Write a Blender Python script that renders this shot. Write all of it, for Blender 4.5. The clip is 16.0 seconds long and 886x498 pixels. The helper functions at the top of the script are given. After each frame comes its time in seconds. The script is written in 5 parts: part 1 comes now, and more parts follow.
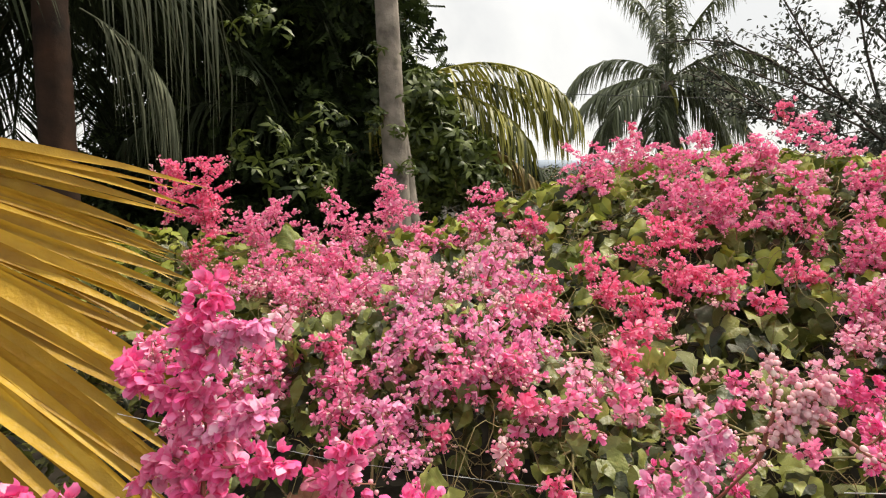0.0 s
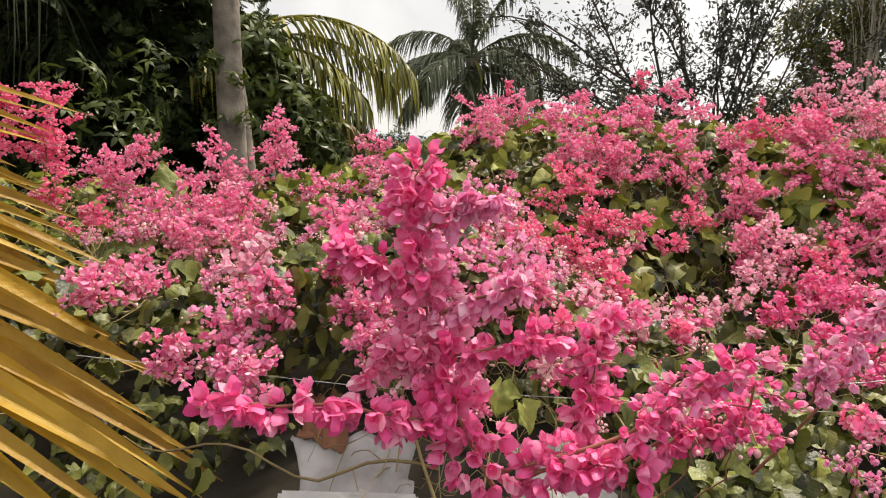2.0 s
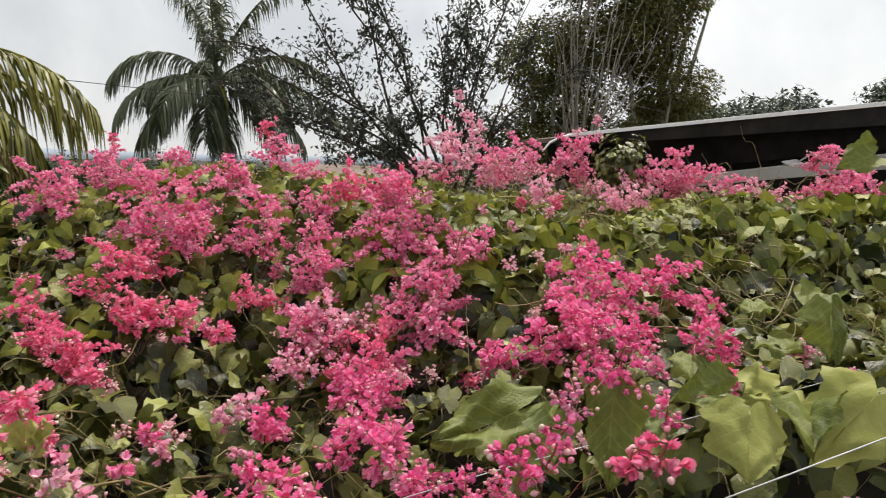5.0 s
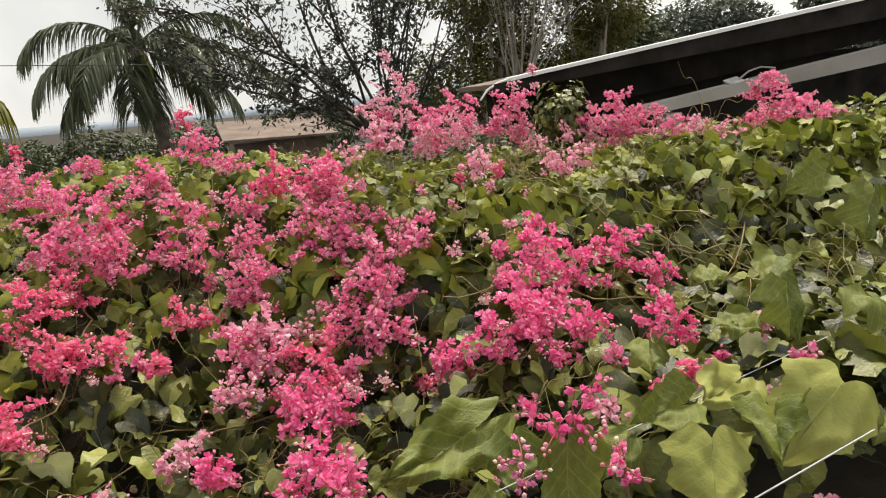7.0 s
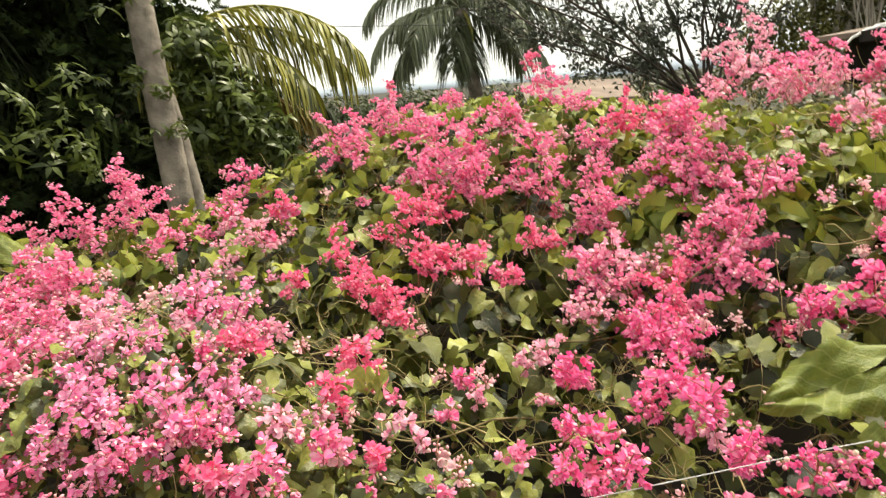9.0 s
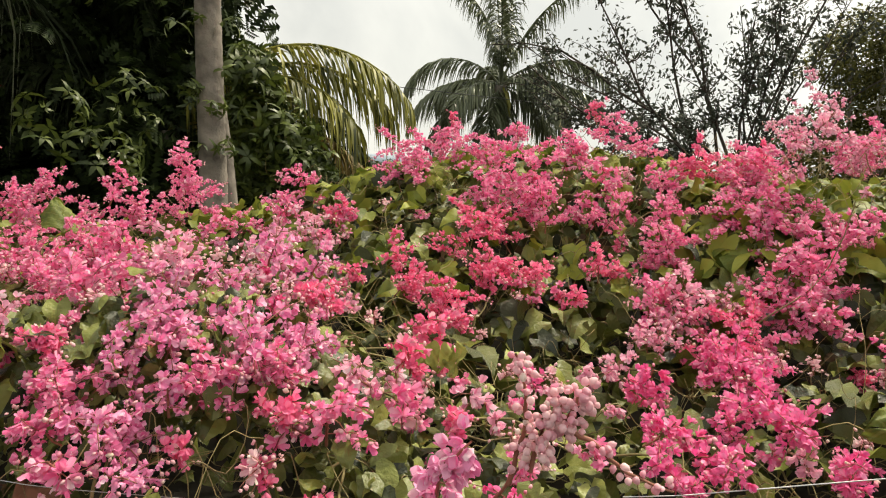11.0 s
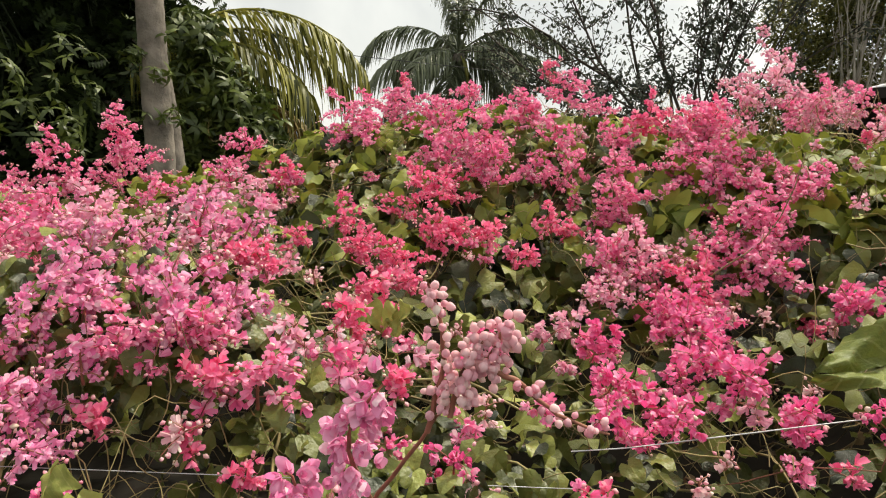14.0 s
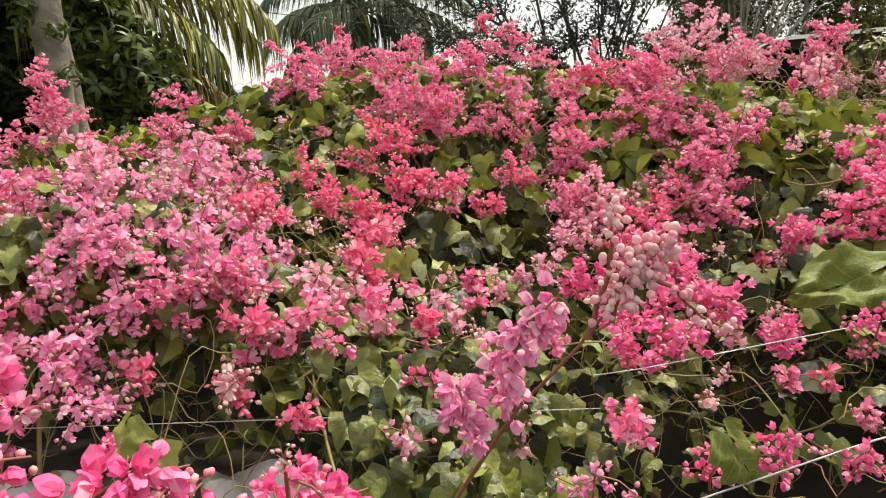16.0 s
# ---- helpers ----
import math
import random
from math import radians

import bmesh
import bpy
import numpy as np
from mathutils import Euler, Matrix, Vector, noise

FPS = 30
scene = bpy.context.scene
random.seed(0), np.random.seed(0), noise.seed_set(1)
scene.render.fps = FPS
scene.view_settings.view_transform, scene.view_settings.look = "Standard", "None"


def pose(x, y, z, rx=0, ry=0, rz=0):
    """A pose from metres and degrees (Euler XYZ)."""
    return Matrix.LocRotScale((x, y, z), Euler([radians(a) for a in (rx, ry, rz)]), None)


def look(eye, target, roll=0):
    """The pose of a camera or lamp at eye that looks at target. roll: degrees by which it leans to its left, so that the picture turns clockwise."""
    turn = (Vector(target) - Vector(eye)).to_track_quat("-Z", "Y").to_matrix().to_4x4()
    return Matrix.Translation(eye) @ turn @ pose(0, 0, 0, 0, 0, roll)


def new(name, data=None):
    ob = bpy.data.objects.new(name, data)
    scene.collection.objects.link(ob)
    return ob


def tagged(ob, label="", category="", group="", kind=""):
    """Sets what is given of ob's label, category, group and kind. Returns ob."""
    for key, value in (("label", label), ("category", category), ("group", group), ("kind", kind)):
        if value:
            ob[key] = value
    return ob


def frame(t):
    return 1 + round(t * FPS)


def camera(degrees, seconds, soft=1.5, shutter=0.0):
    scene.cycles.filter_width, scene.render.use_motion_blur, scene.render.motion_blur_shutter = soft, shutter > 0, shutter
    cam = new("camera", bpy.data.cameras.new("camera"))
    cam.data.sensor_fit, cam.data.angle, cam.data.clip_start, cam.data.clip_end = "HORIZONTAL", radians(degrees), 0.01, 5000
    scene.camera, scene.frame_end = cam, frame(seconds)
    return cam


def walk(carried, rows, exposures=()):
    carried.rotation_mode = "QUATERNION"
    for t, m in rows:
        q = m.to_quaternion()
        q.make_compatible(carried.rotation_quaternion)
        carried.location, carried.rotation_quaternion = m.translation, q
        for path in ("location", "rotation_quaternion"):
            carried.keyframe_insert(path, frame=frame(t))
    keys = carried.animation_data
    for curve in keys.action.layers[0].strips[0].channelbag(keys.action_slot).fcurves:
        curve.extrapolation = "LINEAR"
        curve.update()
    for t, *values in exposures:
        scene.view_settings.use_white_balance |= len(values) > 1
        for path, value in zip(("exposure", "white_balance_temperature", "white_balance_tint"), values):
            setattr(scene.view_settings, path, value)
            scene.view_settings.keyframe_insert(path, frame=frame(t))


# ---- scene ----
cam = camera(65.02, 16.0, soft=1.1, shutter=0.12)
PATH = [
    (0, look((0.028, -0.006, 1.610), (-0.587, 1.882, 1.374), -0.24)),
    (0.5, look((-0.114, -0.052, 1.627), (-0.540, 1.887, 1.390), 1.04)),
    (1, look((-0.251, -0.043, 1.571), (-0.505, 1.921, 1.291), 2.40)),
    (1.5, look((-0.360, -0.059, 1.515), (-0.425, 1.918, 1.220), 2.47)),
    (2, look((-0.388, -0.051, 1.506), (-0.404, 1.926, 1.201), 2.73)),
    (2.5, look((-0.387, -0.073, 1.521), (-0.383, 1.908, 1.242), 3.02)),
    (3, look((-0.301, -0.021, 1.537), (-0.438, 1.948, 1.214), 1.93)),
    (3.5, look((-0.054, 0.076, 1.559), (0.024, 2.048, 1.234), 1.37)),
    (4, look((0.132, 0.107, 1.565), (0.346, 2.069, 1.243), 0.13)),
    (4.5, look((0.237, 0.111, 1.606), (0.547, 2.064, 1.304), 0.92)),
    (5, look((0.370, 0.108, 1.703), (0.921, 2.015, 1.461), 1.15)),
    (5.2, look((0.403, 0.116, 1.710), (1.012, 2.006, 1.466), 1.00)),
    (7.3, look((0.468, 0.223, 1.845), (1.049, 2.077, 1.370), -7.13)),
    (7.5, look((0.427, 0.218, 1.827), (0.855, 2.107, 1.329), -7.25)),
    (8, look((0.355, 0.224, 1.827), (0.566, 2.129, 1.256), -7.23)),
    (8.5, look((0.301, 0.206, 1.809), (0.293, 2.112, 1.202), -8.39)),
    (9, look((0.262, 0.180, 1.761), (0.118, 2.123, 1.307), -4.45)),
    (9.2, look((0.249, 0.156, 1.733), (0.000, 2.114, 1.411), -3.46)),
    (11.3, look((0.092, 0.185, 1.562), (-0.062, 2.165, 1.320), 3.38)),
    (11.5, look((0.097, 0.191, 1.558), (-0.056, 2.168, 1.296), 3.21)),
    (12, look((0.113, 0.200, 1.551), (-0.047, 2.177, 1.292), 2.58)),
    (12.5, look((0.125, 0.210, 1.538), (-0.023, 2.188, 1.278), 2.19)),
    (13, look((0.132, 0.215, 1.540), (0.001, 2.193, 1.277), 1.94)),
    (13.5, look((0.143, 0.222, 1.539), (0.063, 2.199, 1.249), 1.67)),
    (14, look((0.133, 0.234, 1.532), (0.081, 2.209, 1.218), 2.36)),
    (14.5, look((0.162, 0.236, 1.559), (0.189, 2.211, 1.244), 0.23)),
    (15, look((0.134, 0.237, 1.537), (0.266, 2.204, 1.201), 0.59)),
    (15.5, look((-0.002, 0.199, 1.522), (0.136, 2.161, 1.157), -0.89)),
    (16, look((-0.051, 0.204, 1.505), (0.184, 2.146, 1.089), 1.58)),
]
EXPOSURES = [(0, 0.49, 6950, 8), (2, 0.41, 7000, 10), (4, 0.26, 6600, 8), (5, 0.14, 6600, 8), (7.3, 0.32, 7050, 6), (8, 0.56, 7250, 3), (8.5, 0.72, 7300, 2), (9.2, 0.86, 7350, 2), (10.2, 0.58, 7300, 3), (11.3, 0.32, 7200, 4), (13, 0.34, 7050, 4), (15, 0.35, 6950, 4), (16, 0.44, 7000, 3)]
walk(cam, PATH, EXPOSURES)

# ---- world and light: a bright overcast sky ----
SUN_HEIGHT, SUN_TURN = radians(58), radians(42)
world = bpy.data.worlds.new("overcast_sky")
scene.world = world
world.use_nodes = True
wt = world.node_tree
wt.nodes.clear()


def wnode(kind, **values):
    n = wt.nodes.new(kind)
    for key, value in values.items():
        n.inputs[key].default_value = value
    return n


sky = wt.nodes.new("ShaderNodeTexSky")
sky.sky_type, sky.sun_disc = "NISHITA", False
sky.sun_elevation, sky.sun_rotation = SUN_HEIGHT, SUN_TURN
coord = wt.nodes.new("ShaderNodeTexCoord")
clouds = wnode("ShaderNodeTexNoise", Scale=2.2, Detail=6.0, Roughness=0.55, Distortion=0.4)
wt.links.new(coord.outputs["Generated"], clouds.inputs["Vector"])
ramp = wt.nodes.new("ShaderNodeValToRGB")
ramp.color_ramp.elements[0].position, ramp.color_ramp.elements[0].color = 0.36, (0.66, 0.675, 0.71, 1)
ramp.color_ramp.elements[1].position, ramp.color_ramp.elements[1].color = 0.60, (1.0, 1.0, 1.01, 1)
wt.links.new(clouds.outputs["Fac"], ramp.inputs["Fac"])
sky_bg = wnode("ShaderNodeBackground", Strength=0.10)
cloud_bg = wnode("ShaderNodeBackground", Strength=1.0)
wt.links.new(sky.outputs["Color"], sky_bg.inputs["Color"])
toward = wt.nodes.new("ShaderNodeVectorMath")
toward.operation = "DOT_PRODUCT"
toward.inputs[1].default_value = (math.sin(SUN_TURN) * math.cos(SUN_HEIGHT), math.cos(SUN_TURN) * math.cos(SUN_HEIGHT), math.sin(SUN_HEIGHT))
wt.links.new(coord.outputs["Generated"], toward.inputs[0])
glow = wt.nodes.new("ShaderNodeMapRange")
for key, value in (("From Min", 0.3), ("From Max", 0.9), ("To Min", 0.82), ("To Max", 1.14)):
    glow.inputs[key].default_value = value
wt.links.new(toward.outputs["Value"], glow.inputs["Value"])
wt.links.new(glow.outputs["Result"], cloud_bg.inputs["Strength"])
wt.links.new(ramp.outputs["Color"], cloud_bg.inputs["Color"])
cover = wnode("ShaderNodeMixShader", Fac=0.93)
wt.links.new(sky_bg.outputs[0], cover.inputs[1])
wt.links.new(cloud_bg.outputs[0], cover.inputs[2])
wout = wt.nodes.new("ShaderNodeOutputWorld")
wt.links.new(cover.outputs[0], wout.inputs["Surface"])

sun_data = bpy.data.lights.new("sun", "SUN")
sun_data.energy, sun_data.angle, sun_data.color = 4.0, radians(10), (1.0, 0.93, 0.82)
sun = new("sun", sun_data)
sun.matrix_world = look((0, 0, 0), (-math.sin(SUN_TURN) * math.cos(SUN_HEIGHT), -math.cos(SUN_TURN) * math.cos(SUN_HEIGHT), -math.sin(SUN_HEIGHT)))


# ---- materials ----
def material(name, low, high, rough=0.6, scale=8.0, translucent=0.0, per_piece=0.0, bump=0.0, metal=0.0, specular=0.4, vein=False, third=None):
    """Two colours mixed by a noise and, by per_piece, from piece to piece; translucent passes that share of the light through."""
    mat = bpy.data.materials.new(name)
    mat.use_nodes = True
    nt = mat.node_tree
    bsdf = nt.nodes["Principled BSDF"]
    bsdf.inputs["Roughness"].default_value = rough
    bsdf.inputs["Metallic"].default_value = metal
    bsdf.inputs["Specular IOR Level"].default_value = specular
    tex = nt.nodes.new("ShaderNodeTexCoord")
    grain = nt.nodes.new("ShaderNodeTexNoise")
    grain.inputs["Scale"].default_value, grain.inputs["Detail"].default_value = scale, 5.0
    nt.links.new(tex.outputs["Object"], grain.inputs["Vector"])
    fac = grain.outputs["Fac"]
    if per_piece:
        geo, info = nt.nodes.new("ShaderNodeNewGeometry"), nt.nodes.new("ShaderNodeObjectInfo")
        both = nt.nodes.new("ShaderNodeMath")
        both.operation = "ADD"
        nt.links.new(geo.outputs["Random Per Island"], both.inputs[0])
        nt.links.new(info.outputs["Random"], both.inputs[1])
        wrap = nt.nodes.new("ShaderNodeMath")
        wrap.operation = "FRACT"
        nt.links.new(both.outputs[0], wrap.inputs[0])
        mix = nt.nodes.new("ShaderNodeMix")
        mix.inputs["Factor"].default_value = per_piece
        nt.links.new(fac, mix.inputs[2])
        nt.links.new(wrap.outputs[0], mix.inputs[3])
        fac = mix.outputs[0]
    tone = nt.nodes.new("ShaderNodeValToRGB")
    e = tone.color_ramp.elements
    e[0].position, e[0].color = (0.12 if per_piece else 0.3), (*low, 1)
    e[1].position, e[1].color = (0.80 if per_piece else 0.7), (*high, 1)
    if third:
        extra = e.new(0.90)
        extra.color = (*third, 1)
    nt.links.new(fac, tone.inputs["Fac"])
    colour = tone.outputs["Color"]
    if vein:
        split = nt.nodes.new("ShaderNodeSeparateXYZ")
        nt.links.new(tex.outputs["Object"], split.inputs[0])

        def calc(op, a, b):
            m = nt.nodes.new("ShaderNodeMath")
            m.operation = op
            for k, v in enumerate((a, b)):
                if isinstance(v, float):
                    m.inputs[k].default_value = v
                elif v is not None:
                    nt.links.new(v, m.inputs[k])
            return m.outputs[0]

        side = calc("ABSOLUTE", split.outputs["X"], None)
        ribs = calc("SINE", calc("MULTIPLY", calc("SUBTRACT", split.outputs["Y"], calc("MULTIPLY", side, 0.75)), 34.0), None)
        lines = calc("MAXIMUM", calc("GREATER_THAN", ribs, 0.93), calc("LESS_THAN", side, 0.010))
        pale = nt.nodes.new("ShaderNodeMix")
        pale.data_type = "RGBA"
        nt.links.new(calc("MULTIPLY", lines, 0.18), pale.inputs["Factor"])
        nt.links.new(colour, pale.inputs["A"])
        pale.inputs["B"].default_value = (0.50, 0.50, 0.20, 1)
        colour = pale.outputs["Result"]
    nt.links.new(colour, bsdf.inputs["Base Color"])
    if bump:
        lump = nt.nodes.new("ShaderNodeBump")
        lump.inputs["Strength"].default_value, lump.inputs["Distance"].default_value = bump, 0.01
        fine = nt.nodes.new("ShaderNodeTexNoise")
        fine.inputs["Scale"].default_value, fine.inputs["Detail"].default_value = scale * 4, 6.0
        nt.links.new(tex.outputs["Object"], fine.inputs["Vector"])
        nt.links.new(fine.outputs["Fac"], lump.inputs["Height"])
        nt.links.new(lump.outputs["Normal"], bsdf.inputs["Normal"])
    if translucent:
        through_leaf = nt.nodes.new("ShaderNodeBsdfTranslucent")
        nt.links.new(colour, through_leaf.inputs["Color"])
        blend = nt.nodes.new("ShaderNodeMixShader")
        blend.inputs["Fac"].default_value = translucent
        nt.links.new(bsdf.outputs[0], blend.inputs[1])
        nt.links.new(through_leaf.outputs[0], blend.inputs[2])
        nt.links.new(blend.outputs[0], nt.nodes["Material Output"].inputs["Surface"])
    return mat


M_LEAF = material("vine_leaf", (0.008, 0.014, 0.002), (0.200, 0.215, 0.046), 0.42, 30, 0.10, 0.78, 0.35, specular=0.46, third=(0.28, 0.30, 0.06))
M_LEAF_TOP = material("yellow_green_vine_leaf", (0.07, 0.10, 0.014), (0.31, 0.33, 0.05), 0.5, 30, 0.28, 0.7, 0.25, specular=0.3)
M_LEAF_BIG = material("broad_leaf", (0.06, 0.09, 0.014), (0.22, 0.25, 0.045), 0.48, 9, 0.25, 0.3, 0.3, specular=0.35, vein=True)
M_LEAF_OLD = material("yellowing_leaf", (0.20, 0.23, 0.05), (0.42, 0.42, 0.12), 0.55, 5, 0.25, 0.4, 0.15, specular=0.25, vein=True)
M_DRY = material("dry_leaf", (0.05, 0.035, 0.02), (0.17, 0.11, 0.05), 0.8, 25, 0.1, 0.7, 0.3)
M_STEM = material("vine_stem", (0.14, 0.09, 0.04), (0.36, 0.30, 0.13), 0.7, 40, 0, 0.6)
M_STEM_RED = material("reddish_flower_stem", (0.20, 0.07, 0.05), (0.36, 0.16, 0.10), 0.6, 40)
# third: a paler colour on some petals, painted in as highlights
PETALS = {
    "P": material("pink_petal", (0.865, 0.15, 0.385), (0.92, 0.41, 0.60), 0.55, 20, 0.34, 0.8, third=(0.95, 0.74, 0.78)),
    "L": material("lilac_pink_petal", (0.84, 0.21, 0.47), (0.91, 0.50, 0.69), 0.55, 20, 0.36, 0.8, third=(0.95, 0.78, 0.82)),
    "R": material("coral_red_petal", (0.87, 0.11, 0.29), (0.92, 0.29, 0.47), 0.55, 20, 0.34, 0.8, third=(0.94, 0.56, 0.62)),
    "M": material("deep_pink_petal", (0.87, 0.10, 0.35), (0.925, 0.30, 0.55), 0.55, 20, 0.36, 0.8, third=(0.95, 0.48, 0.62)),
    "W": material("pale_pink_petal", (0.85, 0.32, 0.50), (0.92, 0.58, 0.70), 0.55, 20, 0.42, 0.8, third=(0.94, 0.86, 0.87)),
    "B": material("pale_bud", (0.85, 0.44, 0.54), (0.93, 0.70, 0.71), 0.6, 30, 0.4, 0.8, third=(0.93, 0.85, 0.76)),
}
M_BUD = material("flower_bud", (0.76, 0.24, 0.36), (0.88, 0.56, 0.58), 0.6, 30, 0.25, 0.8, third=(0.86, 0.76, 0.60))
M_PALM = material("palm_leaflet", (0.052, 0.068, 0.034), (0.165, 0.185, 0.10), 0.33, 6, 0.15, 0.6)
# darker copy of M_PALM: the shade of backlit fronds is in its colour
M_PALM_DARK = material("backlit_palm_leaflet", (0.012, 0.018, 0.008), (0.040, 0.050, 0.022), 0.7, 6, 0.08, 0.6, specular=0.15)
M_PALM_GREEN = material("yellow_green_palm_leaflet", (0.035, 0.045, 0.008), (0.30, 0.28, 0.05), 0.45, 6, 0.25, 0.75)
M_PALM_GREY = material("grey_green_palm_leaflet", (0.05, 0.06, 0.035), (0.13, 0.14, 0.085), 0.8, 6, 0.15, 0.6)
M_STRAW = material("dry_yellow_palm_leaflet", (0.24, 0.12, 0.014), (0.56, 0.36, 0.042), 0.45, 14, 0.28, 0.45, 0.5, specular=0.3, third=(0.54, 0.38, 0.08))
M_STRAW_DULL = material("dull_brown_palm_leaflet", (0.10, 0.065, 0.02), (0.30, 0.21, 0.06), 0.6, 6, 0.2, 0.6)
M_BARK_BROWN = material("red_brown_bark", (0.02, 0.012, 0.008), (0.075, 0.036, 0.02), 0.9, 5, bump=0.6)
# lit and shaded leaf colours of one tree: M_LIT lighter, M_TREE near-black
M_LIT = material("lit_tree_leaf", (0.028, 0.045, 0.010), (0.11, 0.14, 0.027), 0.45, 3, 0.2, 0.7)
M_TREE = material("shaded_tree_leaf", (0.009, 0.016, 0.005), (0.038, 0.058, 0.015), 0.6, 3, 0.10, 0.75, specular=0.2, third=(0.060, 0.085, 0.018))
M_FINE = material("fine_tree_leaf", (0.042, 0.050, 0.012), (0.18, 0.17, 0.040), 0.6, 2, 0.36, 0.7, third=(0.28, 0.26, 0.08))
M_SPARSE = material("small_grey_leaf", (0.03, 0.04, 0.03), (0.08, 0.09, 0.06), 0.6, 3, 0.1, 0.7)
M_BARK = material("grey_bark", (0.085, 0.072, 0.06), (0.32, 0.275, 0.23), 0.9, 7, bump=0.9)
M_BARK_DARK = material("dark_bark", (0.035, 0.026, 0.02), (0.085, 0.065, 0.05), 0.9, 5, bump=0.6)
M_BARK_PALE = material("pale_thin_stem", (0.22, 0.19, 0.15), (0.46, 0.42, 0.35), 0.8, 6)
M_SOIL = material("dark_soil", (0.014, 0.011, 0.008), (0.040, 0.032, 0.021), 0.95, 3, bump=0.8)
M_WIRE = material("weathered_fence_wire", (0.40, 0.41, 0.42), (0.62, 0.62, 0.63), 0.5, 30, metal=0.3)
M_CABLE = material("black_cable", (0.03, 0.03, 0.03), (0.05, 0.05, 0.05), 0.6, 10)
M_ROOF_EDGE = material("white_metal_roof_edge", (0.84, 0.84, 0.84), (0.92, 0.92, 0.92), 0.5, 4)
# near-black: the shadow under the roof edge is put into this colour
M_FASCIA = material("shadowed_fascia", (0.014, 0.012, 0.011), (0.04, 0.035, 0.032), 0.9, 4, bump=0.3, specular=0.08)
M_PLASTER = material("grey_plaster", (0.30, 0.28, 0.26), (0.42, 0.40, 0.38), 0.85, 3, bump=0.3)
M_BROWN = material("brown_roof_sheet", (0.12, 0.085, 0.07), (0.22, 0.16, 0.13), 0.8, 2, bump=0.3)
M_WHITE = material("white_plastic", (0.30, 0.30, 0.29), (0.62, 0.62, 0.62), 0.55, 12, bump=0.3)
M_RUST = material("rusty_brown_sheet", (0.16, 0.07, 0.04), (0.30, 0.14, 0.08), 0.85, 8, bump=0.4)
M_HAZE = material("distant_hill", (0.30, 0.35, 0.42), (0.38, 0.43, 0.50), 0.95, 0.02)


# ---- mesh helpers ----
def mesh_of(name, verts, faces, mat, smooth=True):
    """A mesh from an array of places and an array of faces that all have the same number of corners."""
    verts, faces = np.asarray(verts, np.float32), np.asarray(faces, np.int32)
    me = bpy.data.meshes.new(name)
    n, k = faces.shape
    me.vertices.add(len(verts))
    me.vertices.foreach_set("co", verts.ravel())
    me.loops.add(n * k)
    me.loops.foreach_set("vertex_index", faces.ravel())
    me.polygons.add(n)
    me.polygons.foreach_set("loop_start", np.arange(0, n * k, k, dtype=np.int32))
    me.polygons.foreach_set("use_smooth", np.full(n, smooth))
    me.update(calc_edges=True)
    me.validate()
    me.materials.append(mat)
    return me


def child(name, me, parent, label="", kind="", m=None):
    ob = new(name, me)
    ob.parent = parent
    if m is not None:
        ob.matrix_basis = m
    return tagged(ob, label, kind=kind)


def part(name, bm, mat, parent, label=""):
    me = bpy.data.meshes.new(name)
    bm.to_mesh(me)
    bm.free()
    me.materials.append(mat)
    return child(name, me, parent, label)


def thing(name, label, category, place=(0, 0, 0), group="", kind=""):
    ob = new(name)
    ob.location = place
    return tagged(ob, label, category, group, kind)


def joined(pieces):
    """Several (verts, faces) as one."""
    verts, faces, base = [], [], 0
    for v, f in pieces:
        verts.append(np.asarray(v, float))
        faces.append(np.asarray(f, int) + base)
        base += len(v)
    return np.concatenate(verts), np.concatenate(faces)


def tube(points, radii, sides=6):
    """A tapered tube along points, in quads."""
    pts = np.asarray(points, float)
    ahead = np.gradient(pts, axis=0)
    ahead /= np.linalg.norm(ahead, axis=1)[:, None] + 1e-9
    ref = np.where(np.abs(ahead[:, 2:3]) > 0.9, [[1.0, 0, 0]], [[0, 0, 1.0]])
    a = np.cross(ahead, ref)
    a /= np.linalg.norm(a, axis=1)[:, None] + 1e-9
    b = np.cross(ahead, a)
    turn = np.linspace(0, 2 * np.pi, sides, endpoint=False)
    rings = pts[:, None] + np.asarray(radii, float).reshape(-1, 1, 1) * (np.cos(turn)[None, :, None] * a[:, None] + np.sin(turn)[None, :, None] * b[:, None])
    n = len(pts)
    i, j = np.meshgrid(np.arange(n - 1), np.arange(sides), indexing="ij")
    k = (j + 1) % sides
    faces = np.stack([i * sides + j, i * sides + k, (i + 1) * sides + k, (i + 1) * sides + j], -1).reshape(-1, 4)
    return rings.reshape(-1, 3), faces


def box(x0, y0, z0, x1, y1, z1, bevel=0.0):
    bm = bmesh.new()
    bmesh.ops.create_cube(bm, size=1.0)
    for v in bm.verts:
        v.co = Vector(((x0 + x1) / 2 + v.co.x * (x1 - x0), (y0 + y1) / 2 + v.co.y * (y1 - y0), (z0 + z1) / 2 + v.co.z * (z1 - z0)))
    if bevel:
        bmesh.ops.bevel(bm, geom=bm.edges[:], offset=bevel, segments=2, affect="EDGES")
    return bm


def frames_of(normals, aheads):
    """Turns whose z follows the normals and whose y leans along aheads, as an array of 3 x 3."""
    z = normals / (np.linalg.norm(normals, axis=1)[:, None] + 1e-9)
    y = aheads - (aheads * z).sum(1)[:, None] * z
    y /= np.linalg.norm(y, axis=1)[:, None] + 1e-9
    return np.stack([np.cross(y, z), y, z], 2)


